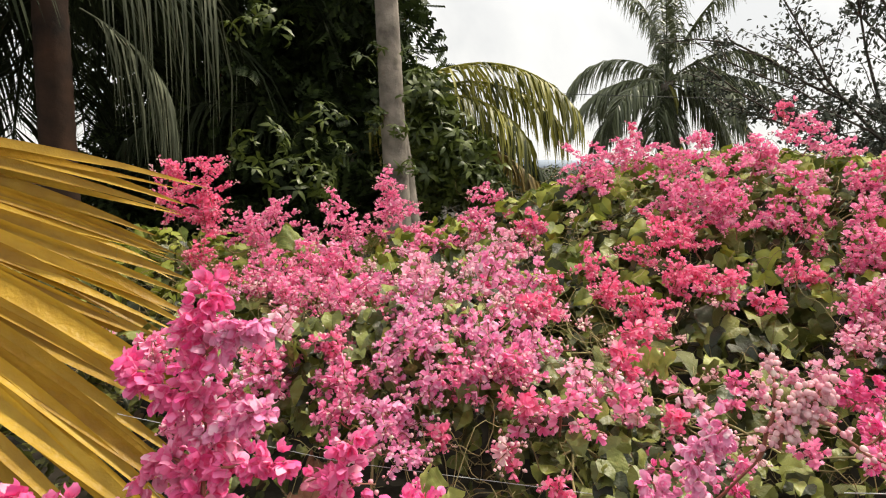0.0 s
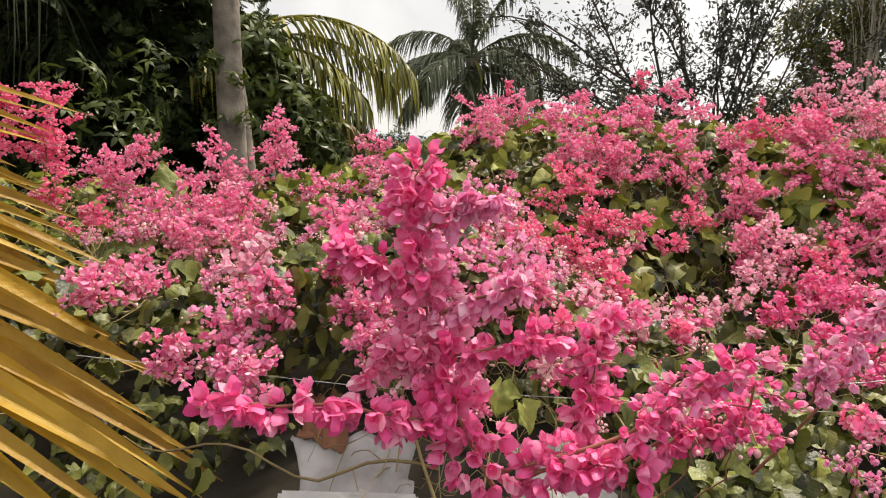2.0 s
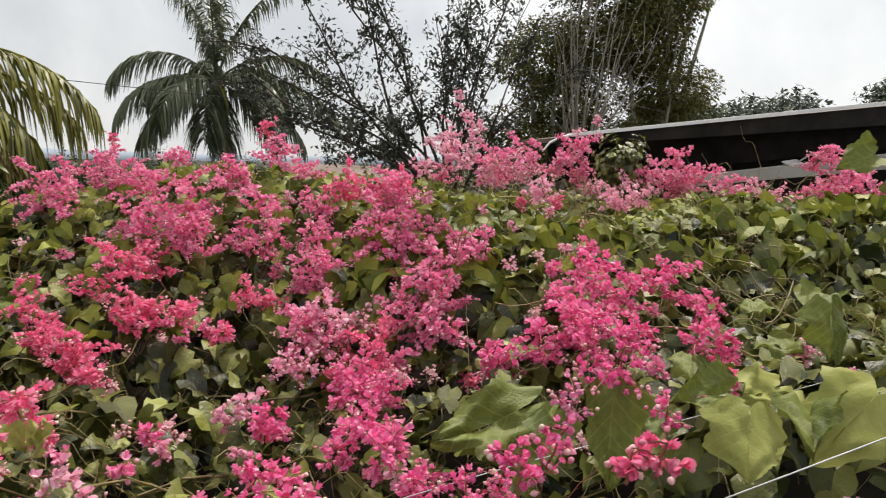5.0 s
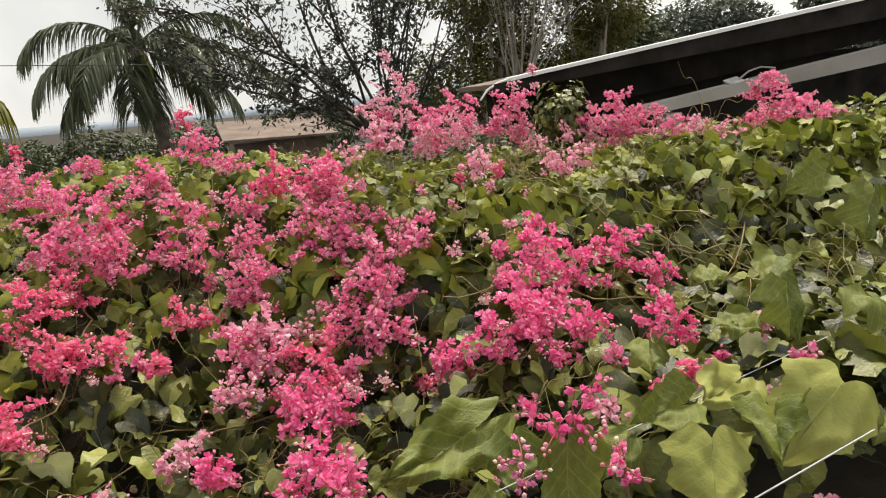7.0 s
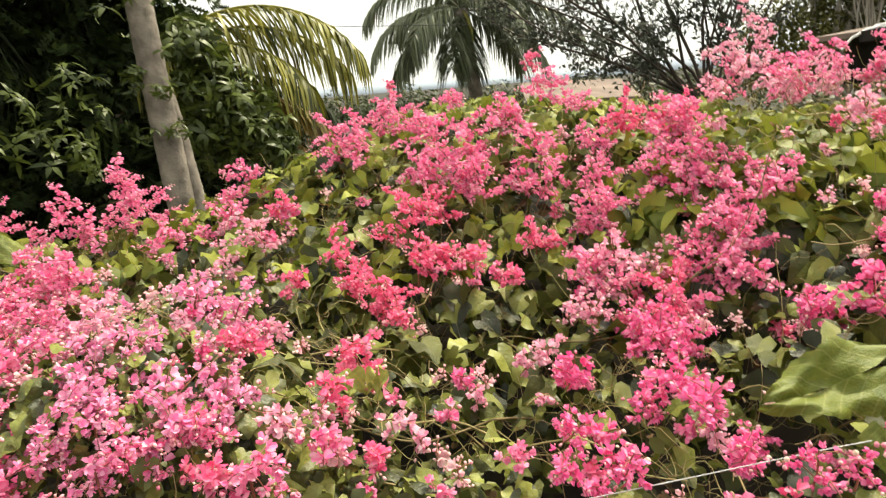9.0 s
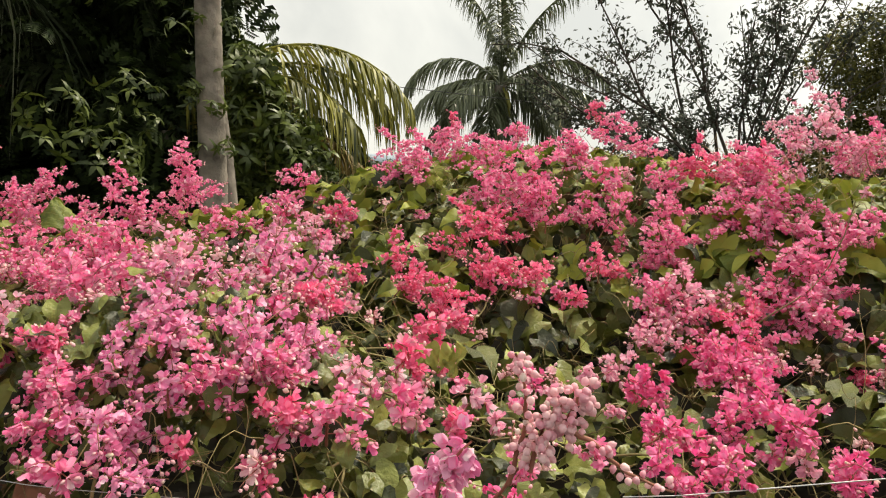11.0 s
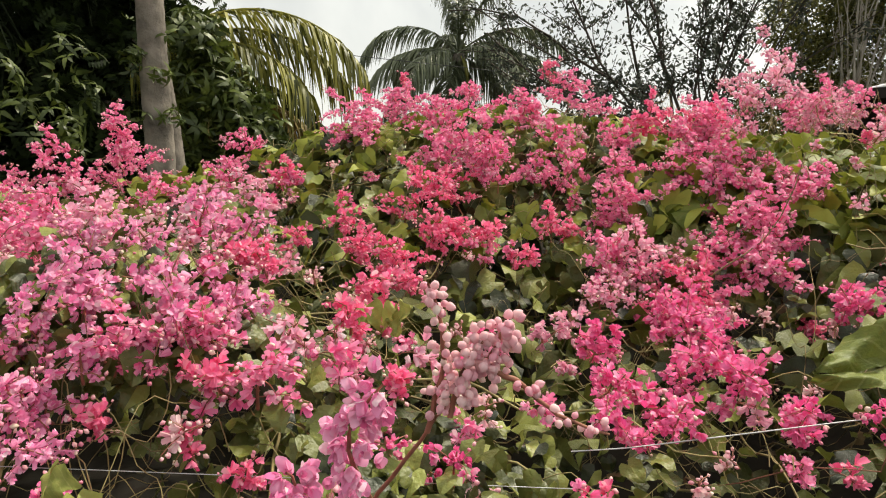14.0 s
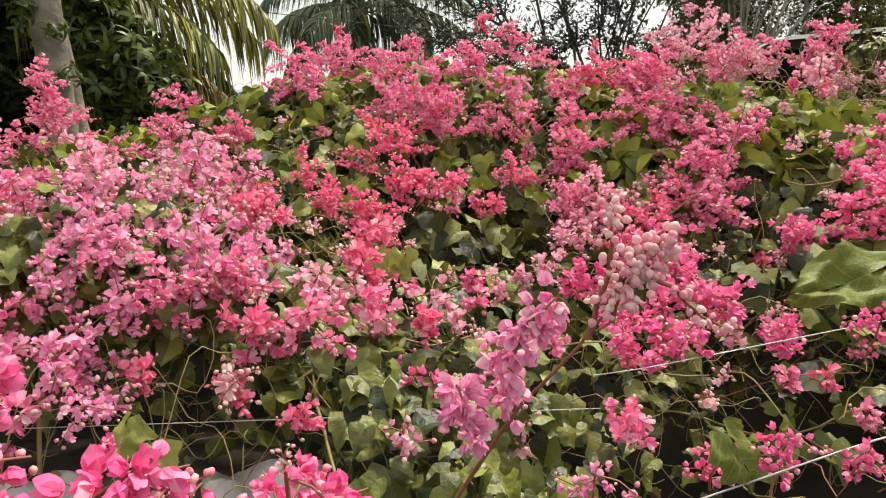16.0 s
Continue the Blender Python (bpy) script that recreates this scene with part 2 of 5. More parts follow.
def scatter(shapes, faces, turns, places, sizes, rng):
    """Copies of template shapes (a list of arrays with the same faces), joined."""
    pick = rng.integers(0, len(shapes), len(places))
    base = np.asarray(shapes)[pick]
    verts = np.einsum("nij,nkj->nki", turns, base) * np.asarray(sizes)[:, None, None] + np.asarray(places)[:, None]
    k = base.shape[1]
    return verts.reshape(-1, 3), (np.asarray(faces)[None] + (np.arange(len(places)) * k)[:, None, None]).reshape(-1, np.shape(faces)[1])


def heart_leaf(seed, rows=6, cols=2, wave=0.14, lobes=0.0):
    """A heart-shaped leaf one long, folded along its midrib, with a wavy edge. Base at the origin, tip along y."""
    r = random.Random(seed)
    fold, droop, curl = r.uniform(-0.1, 0.55), r.uniform(-0.15, 0.55), r.uniform(-0.8, 0.4)
    verts, faces = [], []
    phase = [r.uniform(0, 6.3), r.uniform(0, 6.3)]
    beat = r.uniform(7, 12)
    skew = r.uniform(-0.1, 0.1)
    for n in range(rows):
        t = n / (rows - 1)
        wide = 0.56 * math.sin(math.pi * (0.10 + 0.895 * t) ** 0.62) ** 0.85 + 0.006
        wide *= 1 + lobes * math.cos(2 * math.pi * 2.6 * (t - 0.16)) * (1 - t)
        for s, side in enumerate((-1, 1)):
            for m in range(cols + 1):
                q = m / cols
                back = 0.24 * max(0.0, 1 - t / 0.3) * math.sin(math.pi * min(1.0, q * 0.8)) * (1.0 if n == 0 else 0.6)
                x = q * wide
                z = fold * x + curl * x * x - droop * t * t + wave * q * q * math.sin(beat * t + phase[s]) + 0.03 * math.sin(5 * q + 6 * t + phase[0])
                x += lobes * q * q * (0.22 if n % 2 else -0.1) * (1 - t)
                z += lobes * 0.16 * math.sin(11 * q + phase[s]) * math.sin(13 * t + phase[1])
                verts.append((side * x + skew * t * t, t - back, z))
    k = cols + 1
    for n in range(rows - 1):
        for s in range(2):
            for m in range(cols):
                a = n * 2 * k + s * k + m
                c = a + 2 * k
                faces.append((a, a + 1, c + 1, c) if s else (a, c, c + 1, a + 1))
    return np.array(verts), np.array(faces)


LEAF_SHAPES = [heart_leaf(s)[0] for s in range(10)]
LEAF_FACES = heart_leaf(0)[1]
BROAD_SHAPES = [heart_leaf(s + 40, 22, 6, 0.09, 0.18)[0] * [0.9, 1.0, 1.5] for s in range(8)]
BROAD_FACES = heart_leaf(0, 22, 6)[1]


def smooth_step(a, b, v):
    k = np.clip((np.asarray(v, float) - a) / (b - a), 0, 1)
    return k * k * (3 - 2 * k)


def hedge_z(x, y):
    """The height of the vine's leafy skin over the plan."""
    x, y = np.asarray(x, float), np.asarray(y, float)
    mid, right = smooth_step(-1.6, 0.2, x), smooth_step(0.3, 1.3, x)
    low = 1.05 + 0.06 * (1 - mid) + 0.2 * smooth_step(0.7, 1.4, x) - (0.16 + 0.22 * smooth_step(0.1, 0.5, x) * (1 - smooth_step(0.9, 1.3, x))) * (1 - smooth_step(0.7, 1.2, y))
    top = 1.27 + 0.37 * smooth_step(-1.3, 0.3, x) - 0.10 * right
    a, b = 1.75 - 0.1 * right, 3.1 - 0.8 * right
    k = np.clip((y - a) / (b - a), 0, 1)
    z = low + (top - low) * k * k * (3 - 2 * k)
    z = z + 0.24 * np.exp(-(((x + 0.45) / 0.42) ** 2) - ((y - 1.5) / 0.42) ** 2)
    edge = 2.9 + 1.3 * smooth_step(-1.2, 0, x) - 1.0 * smooth_step(0.6, 1.4, x)
    k = np.clip((y - edge) / 1.2, 0, 1)
    return z - 1.2 * k * k * (3 - 2 * k)


def lumps(x, y):
    return 0.045 * np.sin(3.1 * x + 1.3 * y) * np.sin(2.3 * y - 0.7 * x + 1.0) + 0.03 * np.sin(7.3 * x - 2.0 * y + 0.5) * np.sin(6.1 * y + 1.1 * x)


# ---- ground: one sheet to the horizon, banked up under the vine ----
def ground_mesh():
    near = np.arange(-6, 8.01, 0.25)
    xs = np.unique(np.concatenate([[-900, -300, -100, -40, -20, -12, -8], near, [10, 14, 20, 40, 100, 300, 900]]))
    ys = np.unique(np.concatenate([[-300, -60, -20, -8, -4, -2], np.arange(-1, 8.01, 0.2), [10, 14, 20, 40, 100, 300, 900, 1500]]))
    x, y = np.meshgrid(xs, ys, indexing="ij")
    bank = np.clip(hedge_z(x, y) - 0.5, 0, None) * smooth_step(0.35, 0.9, y) * (1 - smooth_step(4.2, 5.6, y)) * smooth_step(-5, -3.5, x) * (1 - smooth_step(5, 7, x))
    z = bank + 0.03 * np.sin(2.1 * x + y) * np.sin(1.7 * y)
    n, m = x.shape
    i, j = np.meshgrid(np.arange(n - 1), np.arange(m - 1), indexing="ij")
    faces = np.stack([i * m + j, (i + 1) * m + j, (i + 1) * m + j + 1, i * m + j + 1], -1).reshape(-1, 4)
    return np.stack([x, y, z], -1).reshape(-1, 3), faces


tagged(new("ground", mesh_of("ground", *ground_mesh(), M_SOIL)), "dark bare soil banked up under the vine", "ground", kind="structure")

hills = tube([(-400, 640, -8), (-200, 700, -6), (-40, 720, -5), (120, 700, -6), (300, 650, -4), (520, 560, -8)], [12, 16, 12, 14, 18, 12], 10)
tagged(new("backdrop", mesh_of("backdrop", *hills, M_HAZE)), "hazy blue-grey hills along the horizon", "hills", kind="structure")


# ---- the coral vine ----
vine = thing("coral_vine", "flowering coral vine sprawling over a bank with pink sprays", "vine")


def hedge_normal(x, y):
    e = 0.05
    dx = (hedge_z(x + e, y) - hedge_z(x - e, y)) / (2 * e)
    dy = (hedge_z(x, y + e) - hedge_z(x, y - e)) / (2 * e)
    return np.stack([-dx, -dy, np.ones_like(dx)], -1)


def leaf_field(count, xr, yr, depth, size, seed, lift=0.0, spread=0.55):
    rng = np.random.default_rng(seed)
    x, y = rng.uniform(*xr, count), rng.uniform(*yr, count)
    down = rng.beta(1.0, 3.2, count) * depth
    place = np.stack([x, y, hedge_z(x, y) + lumps(x, y) - down + lift], -1)
    nrm = hedge_normal(x, y)
    nrm = nrm / np.linalg.norm(nrm, axis=1)[:, None] + rng.normal(0, spread * 0.72, (count, 3)) + [0, -0.15, 0.25]
    ahead = np.stack([rng.normal(0, 0.8, count), -0.7 + rng.normal(0, 0.5, count), -0.6 + rng.normal(0, 0.4, count)], -1)
    scale = rng.uniform(*size, count) * np.where(x < 0.8, 0.55 + 0.45 * smooth_step(1.25, 2.1, y), 0.82)
    keep = ~((x > 0.30) & (y < np.where(x < 1.15, 1.22, 1.14)) & (rng.random(count) < 0.90))
    place[:, 2] -= 0.24 * (1 - smooth_step(-0.85, -0.65, x)) * (1 - smooth_step(1.2, 1.45, y))
    place[:, 2] -= 0.10 * smooth_step(0.15, 0.35, x) * (1 - smooth_step(1.0, 1.3, x)) * (1 - smooth_step(1.3, 1.6, y))
    keep &= ~((x > 0.2) & (x < 1.2) & (y < 1.42) & (rng.random(count) < 0.6))
    keep &= ~((np.abs(x + 0.42) < 0.34) & (np.abs(y - 0.98) < 0.15))
    nrm, ahead, place, scale = nrm[keep], ahead[keep], place[keep], scale[keep]
    return frames_of(nrm, ahead), place, scale, rng


def foliage(name, mat, count, *args, label="", **kw):
    turns, place, scale, rng = leaf_field(count, *args, **kw)
    child(name, mesh_of(name, *scatter(LEAF_SHAPES, LEAF_FACES, turns, place, scale, rng), mat), vine, label, "stuff")


foliage("foliage", M_LEAF, 12500, (-3.2, 4.6), (1.22, 4.6), 0.42, (0.04, 0.085), 11, label="grey-green heart-shaped vine leaves", spread=1.15)
foliage("foliage", M_LEAF, 2600, (-2.6, 3.2), (0.80, 1.45), 0.32, (0.045, 0.085), 12, label="grey-green heart-shaped vine leaves", spread=1.0)
foliage("fore_foliage", M_LEAF, 1100, (-0.75, 0.46), (0.86, 1.32), 0.26, (0.045, 0.085), 18, label="small grey-green leaves along the foot of the vine", lift=0.10, spread=1.0)
foliage("side_foliage", M_LEAF, 900, (1.05, 3.2), (1.12, 2.1), 0.20, (0.075, 0.125), 15, label="larger grey-green vine leaves", spread=1.1)
foliage("top_foliage", M_LEAF_TOP, 2000, (-2.6, 4.2), (2.15, 4.3), 0.05, (0.04, 0.08), 13, label="yellow-green leaves along the crest", lift=0.03, spread=0.9)
foliage("dry_foliage", M_DRY, 2200, (-3.0, 4.4), (0.7, 3.4), 0.30, (0.018, 0.042), 14, label="brown withered leaves inside the vine", lift=-0.03, spread=1.4)

foliage("crest_foliage", M_LEAF_TOP, 260, (0.7, 3.0), (2.0, 2.45), 0.05, (0.07, 0.12), 16, label="broad yellow-green leaves along the crest", lift=0.01, spread=1.2)

# a small mound of fine leaves standing above the crest
rng = np.random.default_rng(17)
d = rng.normal(0, 1, (420, 3))
d /= np.linalg.norm(d, axis=1)[:, None]
spots = np.array([1.98, 2.86, 1.70]) + d * [0.12, 0.12, 0.14] * rng.uniform(0.4, 1.2, (420, 1))
child("leaf_mound", mesh_of("leaf_mound", *scatter(LEAF_SHAPES, LEAF_FACES, frames_of(d + [0, 0, 0.4], d + [0, 0, -1.2]), spots, rng.uniform(0.018, 0.034, 420), rng), M_LEAF), vine, "mound of small bright green leaves", "stuff")

# leaves that stand out one by one
LEAF_MESHES = [mesh_of("leaf", s * 1.0, LEAF_FACES, M_LEAF) for s in LEAF_SHAPES]
turns, place, scale, rng = leaf_field(230, (-1.4, 1.9), (1.3, 2.5), 0.05, (0.055, 0.095), 21, lift=0.02, spread=1.0)
for n in range(len(place)):
    m = Matrix.LocRotScale(Vector(place[n]), Matrix(turns[n].tolist()).to_quaternion(), (scale[n],) * 3)
    child("leaf", LEAF_MESHES[n % 10], vine, m=m)


def broad_leaf(x, y, z, size, turn, tilt, lean=0.0, mat=M_LEAF_BIG, shape=0):
    """One large leaf; turn: the way its tip points (0 is away from the path), tilt: how far the tip hangs."""
    data = mesh_of("broad_leaf", BROAD_SHAPES[shape], BROAD_FACES, mat)
    child("broad_leaf", data, vine, "large pale green leaf" if mat is M_LEAF_BIG else "yellowing leaf", m=pose(x, y, z, -tilt, lean, turn) @ Matrix.Scale(size * 0.9, 4))


def leaf_between(base, tip, wide, mat, shape):
    """A large leaf from its stalk to its tip, its face turned up and towards the path."""
    a, b = Vector(base), Vector(tip)
    y, up = (b - a).normalized(), Vector((-0.1, -0.7, 0.7))
    z = (up - y * up.dot(y)).normalized()
    m = Matrix((y.cross(z), y, z)).transposed().to_4x4()
    size = (b - a).length * 0.92
    data = mesh_of("broad_leaf", BROAD_SHAPES[shape], BROAD_FACES, mat)
    child("broad_leaf", data, vine, "large pale green leaf" if mat is M_LEAF_BIG else "yellowing leaf", m=Matrix.Translation(a) @ m @ Matrix.Diagonal((size * wide * 0.9, size, size * 0.75, 1)))


leaf_between((0.926, 1.380, 1.213), (0.690, 1.330, 1.145), 0.66, M_LEAF_BIG, 2)
leaf_between((0.927, 1.270, 1.227), (0.912, 1.220, 1.145), 1.25, M_LEAF_BIG, 2)
leaf_between((0.838, 1.180, 1.202), (0.834, 1.140, 1.143), 0.95, M_LEAF_BIG, 3)
leaf_between((0.865, 0.950, 1.388), (0.831, 0.880, 1.272), 0.72, M_LEAF_BIG, 4)
leaf_between((0.974, 0.980, 1.347), (0.887, 0.950, 1.329), 0.8, M_LEAF_BIG, 7)
leaf_between((1.053, 0.900, 1.364), (1.007, 0.830, 1.295), 1.25, M_LEAF_OLD, 5)
leaf_between((1.362, 0.970, 1.341), (1.231, 0.930, 1.283), 1.2, M_LEAF_OLD, 0)
leaf_between((1.133, 1.050, 1.333), (1.020, 1.030, 1.341), 0.9, M_LEAF_BIG, 6)
leaf_between((1.284, 1.100, 1.319), (1.154, 1.050, 1.310), 0.9, M_LEAF_OLD, 2)
leaf_between((1.438, 1.150, 1.453), (1.424, 1.100, 1.358), 1.0, M_LEAF_BIG, 3)
broad_leaf(1.26, 1.0, 1.31, 0.11, 140, 10, 10, shape=6)
broad_leaf(1.38, 1.02, 1.32, 0.11, 200, 12, 0, M_LEAF_OLD, 7)
broad_leaf(1.48, 1.22, 1.42, 0.10, 170, 18, 0, shape=0)
broad_leaf(1.60, 1.14, 1.42, 0.11, 210, 22, 0, shape=3)
broad_leaf(1.44, 1.30, 1.34, 0.10, 185, 10, 10, shape=2)
broad_leaf(1.30, 1.37, 1.30, 0.09, 150, 12, -10, shape=5)
broad_leaf(1.64, 1.37, 1.42, 0.10, 120, 10, -10, shape=4)
broad_leaf(1.58, 1.52, 1.38, 0.09, 150, 10, 0, shape=1)
broad_leaf(1.08, 0.76, 1.722, 0.05, 100, 10, -50, shape=4)
broad_leaf(1.10, 0.72, 1.707, 0.06, 175, 60, -30, shape=5)
broad_leaf(0.0, 1.43, 1.235, 0.055, 170, 75, 0, M_LEAF_OLD, 6)
broad_leaf(0.03, 1.42, 1.235, 0.06, 140, 70, 30, M_LEAF_OLD, 2)
broad_leaf(-0.03, 1.44, 1.225, 0.05, 215, 60, -30, M_LEAF_OLD, 1)
broad_leaf(-1.36, 2.40, 1.30, 0.13, 60, -60, 0, shape=5)
broad_leaf(-0.30, 0.93, 1.16, 0.05, 150, 50, 0, M_LEAF_OLD, 3)
broad_leaf(-0.27, 0.92, 1.13, 0.045, 220, 50, 0, M_LEAF_OLD, 4)
broad_leaf(0.40, 0.95, 1.11, 0.08, -150, 40, 20, shape=0)


def stem_lines(count, seed, radius, xr, yr, up, length, mat, name, label, curl=0.5):
    rng = np.random.default_rng(seed)
    pieces = []
    for _ in range(count):
        x, y, a = rng.uniform(*xr), rng.uniform(*yr), rng.uniform(0, 2 * np.pi)
        if (x > 0.15 and y < 1.35 and rng.random() < 0.75) or (x < -0.6 and y < 1.6):
            continue
        n = 15
        pts, bend, far = [], rng.normal(0, curl), rng.uniform(*length)
        z, rise = rng.uniform(-0.22, up), rng.normal(0, 0.10)
        px, py = x, y
        for k in range(n):
            pts.append((px, py, float(hedge_z(px, py)) + z + rise * k / n + 0.02 * math.sin(0.9 * k + bend) + rng.normal(0, 0.0015)))
            px, py = px + far / n * math.cos(a), py + far / n * math.sin(a)
            a += bend * 0.3 + rng.normal(0, curl * 0.22)
        pieces.append(tube(pts, np.linspace(radius, radius * 0.5, n), 4))
    child(name, mesh_of(name, *joined(pieces), mat), vine, label, "stuff")


stem_lines(2700, 31, 0.0011, (-2.2, 2.6), (0.8, 3.0), 0.06, (0.10, 0.40), M_STEM, "tendril_tangle", "thin tangled straw-coloured tendrils", 0.7)
stem_lines(240, 32, 0.0032, (-2.2, 2.6), (0.85, 2.8), -0.02, (0.4, 0.9), M_STEM, "stem_tangle", "woody twining stems", 0.3)


stem_lines(260, 33, 0.0011, (0.8, 2.4), (2.1, 2.8), 0.14, (0.12, 0.35), M_STEM, "tendril_tangle", "thin dry tendrils along the crest", 0.6)

# ---- flower sprays ----
def blossom_shape(seed):
    """A cupped flower of five broad, overlapping tepals."""
    r = random.Random(seed)
    verts, faces = [], []
    for k in range(5):
        a = 2 * math.pi * k / 5 + r.uniform(-0.2, 0.2)
        wide, rise = r.uniform(0.46, 0.62), r.uniform(0.7, 2.1)
        ca, sa = math.cos(a), math.sin(a)
        b = len(verts)
        for u, v, w in ((0, 0, 0), (-wide * 0.8, 0.38, 0.08), (-wide * 0.72, 0.86, 0.10), (0, 1.0, -0.05), (wide * 0.72, 0.86, 0.10), (wide * 0.8, 0.38, 0.08)):
            verts.append((u * ca + v * sa, -u * sa + v * ca, w + rise * v))
        faces += [(b, b + 1, b + 2, b + 3), (b, b + 3, b + 4, b + 5)]
    return np.array(verts), np.array(faces)


BLOSSOMS = [blossom_shape(s)[0] for s in range(6)]
BLOSSOM_FACES = blossom_shape(0)[1]
BUD = np.array([(0, 0, 0), (0.42, 0, 0.45), (0, 0.42, 0.45), (-0.42, 0, 0.45), (0, -0.42, 0.45), (0.30, 0, 0.9), (0, 0.30, 0.9), (-0.30, 0, 0.9), (0, -0.30, 0.9), (0, 0, 1.15)])
BUD_FACES = np.array([(0, 2, 1, 1), (0, 3, 2, 2), (0, 4, 3, 3), (0, 1, 4, 4), (1, 2, 6, 5), (2, 3, 7, 6), (3, 4, 8, 7), (4, 1, 5, 8), (5, 6, 9, 9), (6, 7, 9, 9), (7, 8, 9, 9), (8, 5, 9, 9)])
BUD_FACES = np.concatenate([[(f[0], f[1], f[2]), (f[0], f[2], f[3])] if len(set(f)) == 4 else [(f[0], f[1], f[2])] for f in BUD_FACES.tolist()])


def spray_plan(size, tint, seed):
    """The stems, the places of the blossoms and of the buds of one panicle about size wide: racemes off a leaning stem, blossoms crowded along them."""
    rng = np.random.default_rng(seed)
    stems, spots, outs, ends, offs = [], [], [], [], []
    top = np.array([rng.normal(0, 0.15), rng.normal(0, 0.15), 0.55]) * size
    foot = np.array([rng.normal(0, 0.05), rng.normal(0, 0.05), -0.55]) * size
    line = [foot + (top - foot) * k + np.array([rng.normal(0, 0.02), rng.normal(0, 0.02), 0]) * size for k in np.linspace(0, 1, 6)]
    stems.append(tube(line, np.linspace(0.0024, 0.0012, 6), 4))
    thick = min(0.0105, 0.13 * size)
    count = int(4 + size * 26)
    for k in range(count):
        at = 0.2 + 0.8 * (k + rng.uniform(0, 1)) / count
        start = foot + (top - foot) * at
        a = 2.4 * k + rng.uniform(-0.5, 0.5)
        far = size * rng.uniform(0.34, 0.76) * (1.15 - 0.5 * abs(at - 0.5))
        way = np.array([math.cos(a), math.sin(a), rng.uniform(-0.25, 0.35)])
        end = start + way / np.linalg.norm(way) * far
        mid = (start + end) / 2 + [0, 0, 0.15 * far]
        stems.append(tube([start, mid, end], [0.0012, 0.001, 0.0007], 3))
        for q in np.linspace(0.05, 1.0, max(4, int(far / (0.0060 if tint == "W" else 0.0042)))):
            p = (1 - q) ** 2 * start + 2 * q * (1 - q) * mid + q * q * end
            d = rng.normal(0, 1, 3)
            d /= np.linalg.norm(d)
            budding = (tint == "B" and (q > 0.35 or k % 2)) or q > 0.80 or rng.random() < 0.05
            (ends if budding else spots).append(p + d * thick * (1.15 - 0.6 * q) * rng.uniform(0.4, 1.1))
            (offs if budding else outs).append(d + [0, 0, -0.25])
    return stems, np.array(spots), np.array(outs), np.array(ends), np.array(offs), rng


def spray_meshes(size, tint, seed):
    stems, spots, outs, ends, offs, rng = spray_plan(size, tint, seed)
    petals = scatter(BLOSSOMS, BLOSSOM_FACES, frames_of(outs, rng.normal(0, 1, outs.shape)), spots, rng.uniform(0.0060, 0.0105, len(spots)) * (0.85 if tint == "L" else 1.0), rng)
    buds = scatter([BUD], BUD_FACES, frames_of(offs, rng.normal(0, 1, offs.shape)), ends, rng.uniform(0.005, 0.010, len(ends)), rng)
    return (mesh_of("flower_spray", *joined(stems), M_STEM_RED), mesh_of("bloom", *petals, PETALS[tint], False), mesh_of("bud_tip", *buds, M_BUD if tint != "B" else PETALS["B"]))


SPRAY_SIZES = (0.032, 0.05, 0.09, 0.13, 0.18, 0.25)
SPRAYS = {}
SPRAY_LABELS = {"P": "bright pink flower spray", "L": "lilac-pink flower spray", "R": "coral-red flower spray", "M": "deep pink flower spray", "W": "pale pink flower spray", "B": "spray of pale pink buds"}
spray_rng = random.Random(77)


def one_spray(x, y, z, size, tint):
    nearest = min(SPRAY_SIZES, key=lambda s: abs(math.log(s / size)))
    kind = (nearest, tint, spray_rng.randrange(3))
    if kind not in SPRAYS:
        SPRAYS[kind] = spray_meshes(nearest, tint, len(SPRAYS) + 100)
    s = min(max(size / nearest, 0.75), 1.18)
    m = pose(x, y, z, spray_rng.uniform(5, 50), spray_rng.uniform(-25, 25), spray_rng.uniform(-50, 50)) @ Matrix.Diagonal((s, s, s * 0.85, 1))
    stem, petals, buds = SPRAYS[kind]
    ob = child("flower_spray", stem, vine, SPRAY_LABELS[tint], m=m)
    child("bloom", petals, ob, kind="stuff")
    child("bud_tip", buds, ob, kind="stuff")


def spray(x, y, z, size, tint):
    """A flower spray of the vine, centred at a place and about size wide, with side shoots lying on the leaves beside it."""
    one_spray(x, y, z, size, tint)
    for _ in range(1 if y > 2.2 or size < 0.13 else 2):
        dx, dy = spray_rng.uniform(-0.6, 0.6) * size, spray_rng.uniform(-0.6, 0.6) * size
        high = z - float(hedge_z(x, y))
        one_spray(x + dx, y + dy, float(hedge_z(x + dx, y + dy)) + high * spray_rng.uniform(0.5, 1.0), size * spray_rng.uniform(0.5, 0.75), tint)


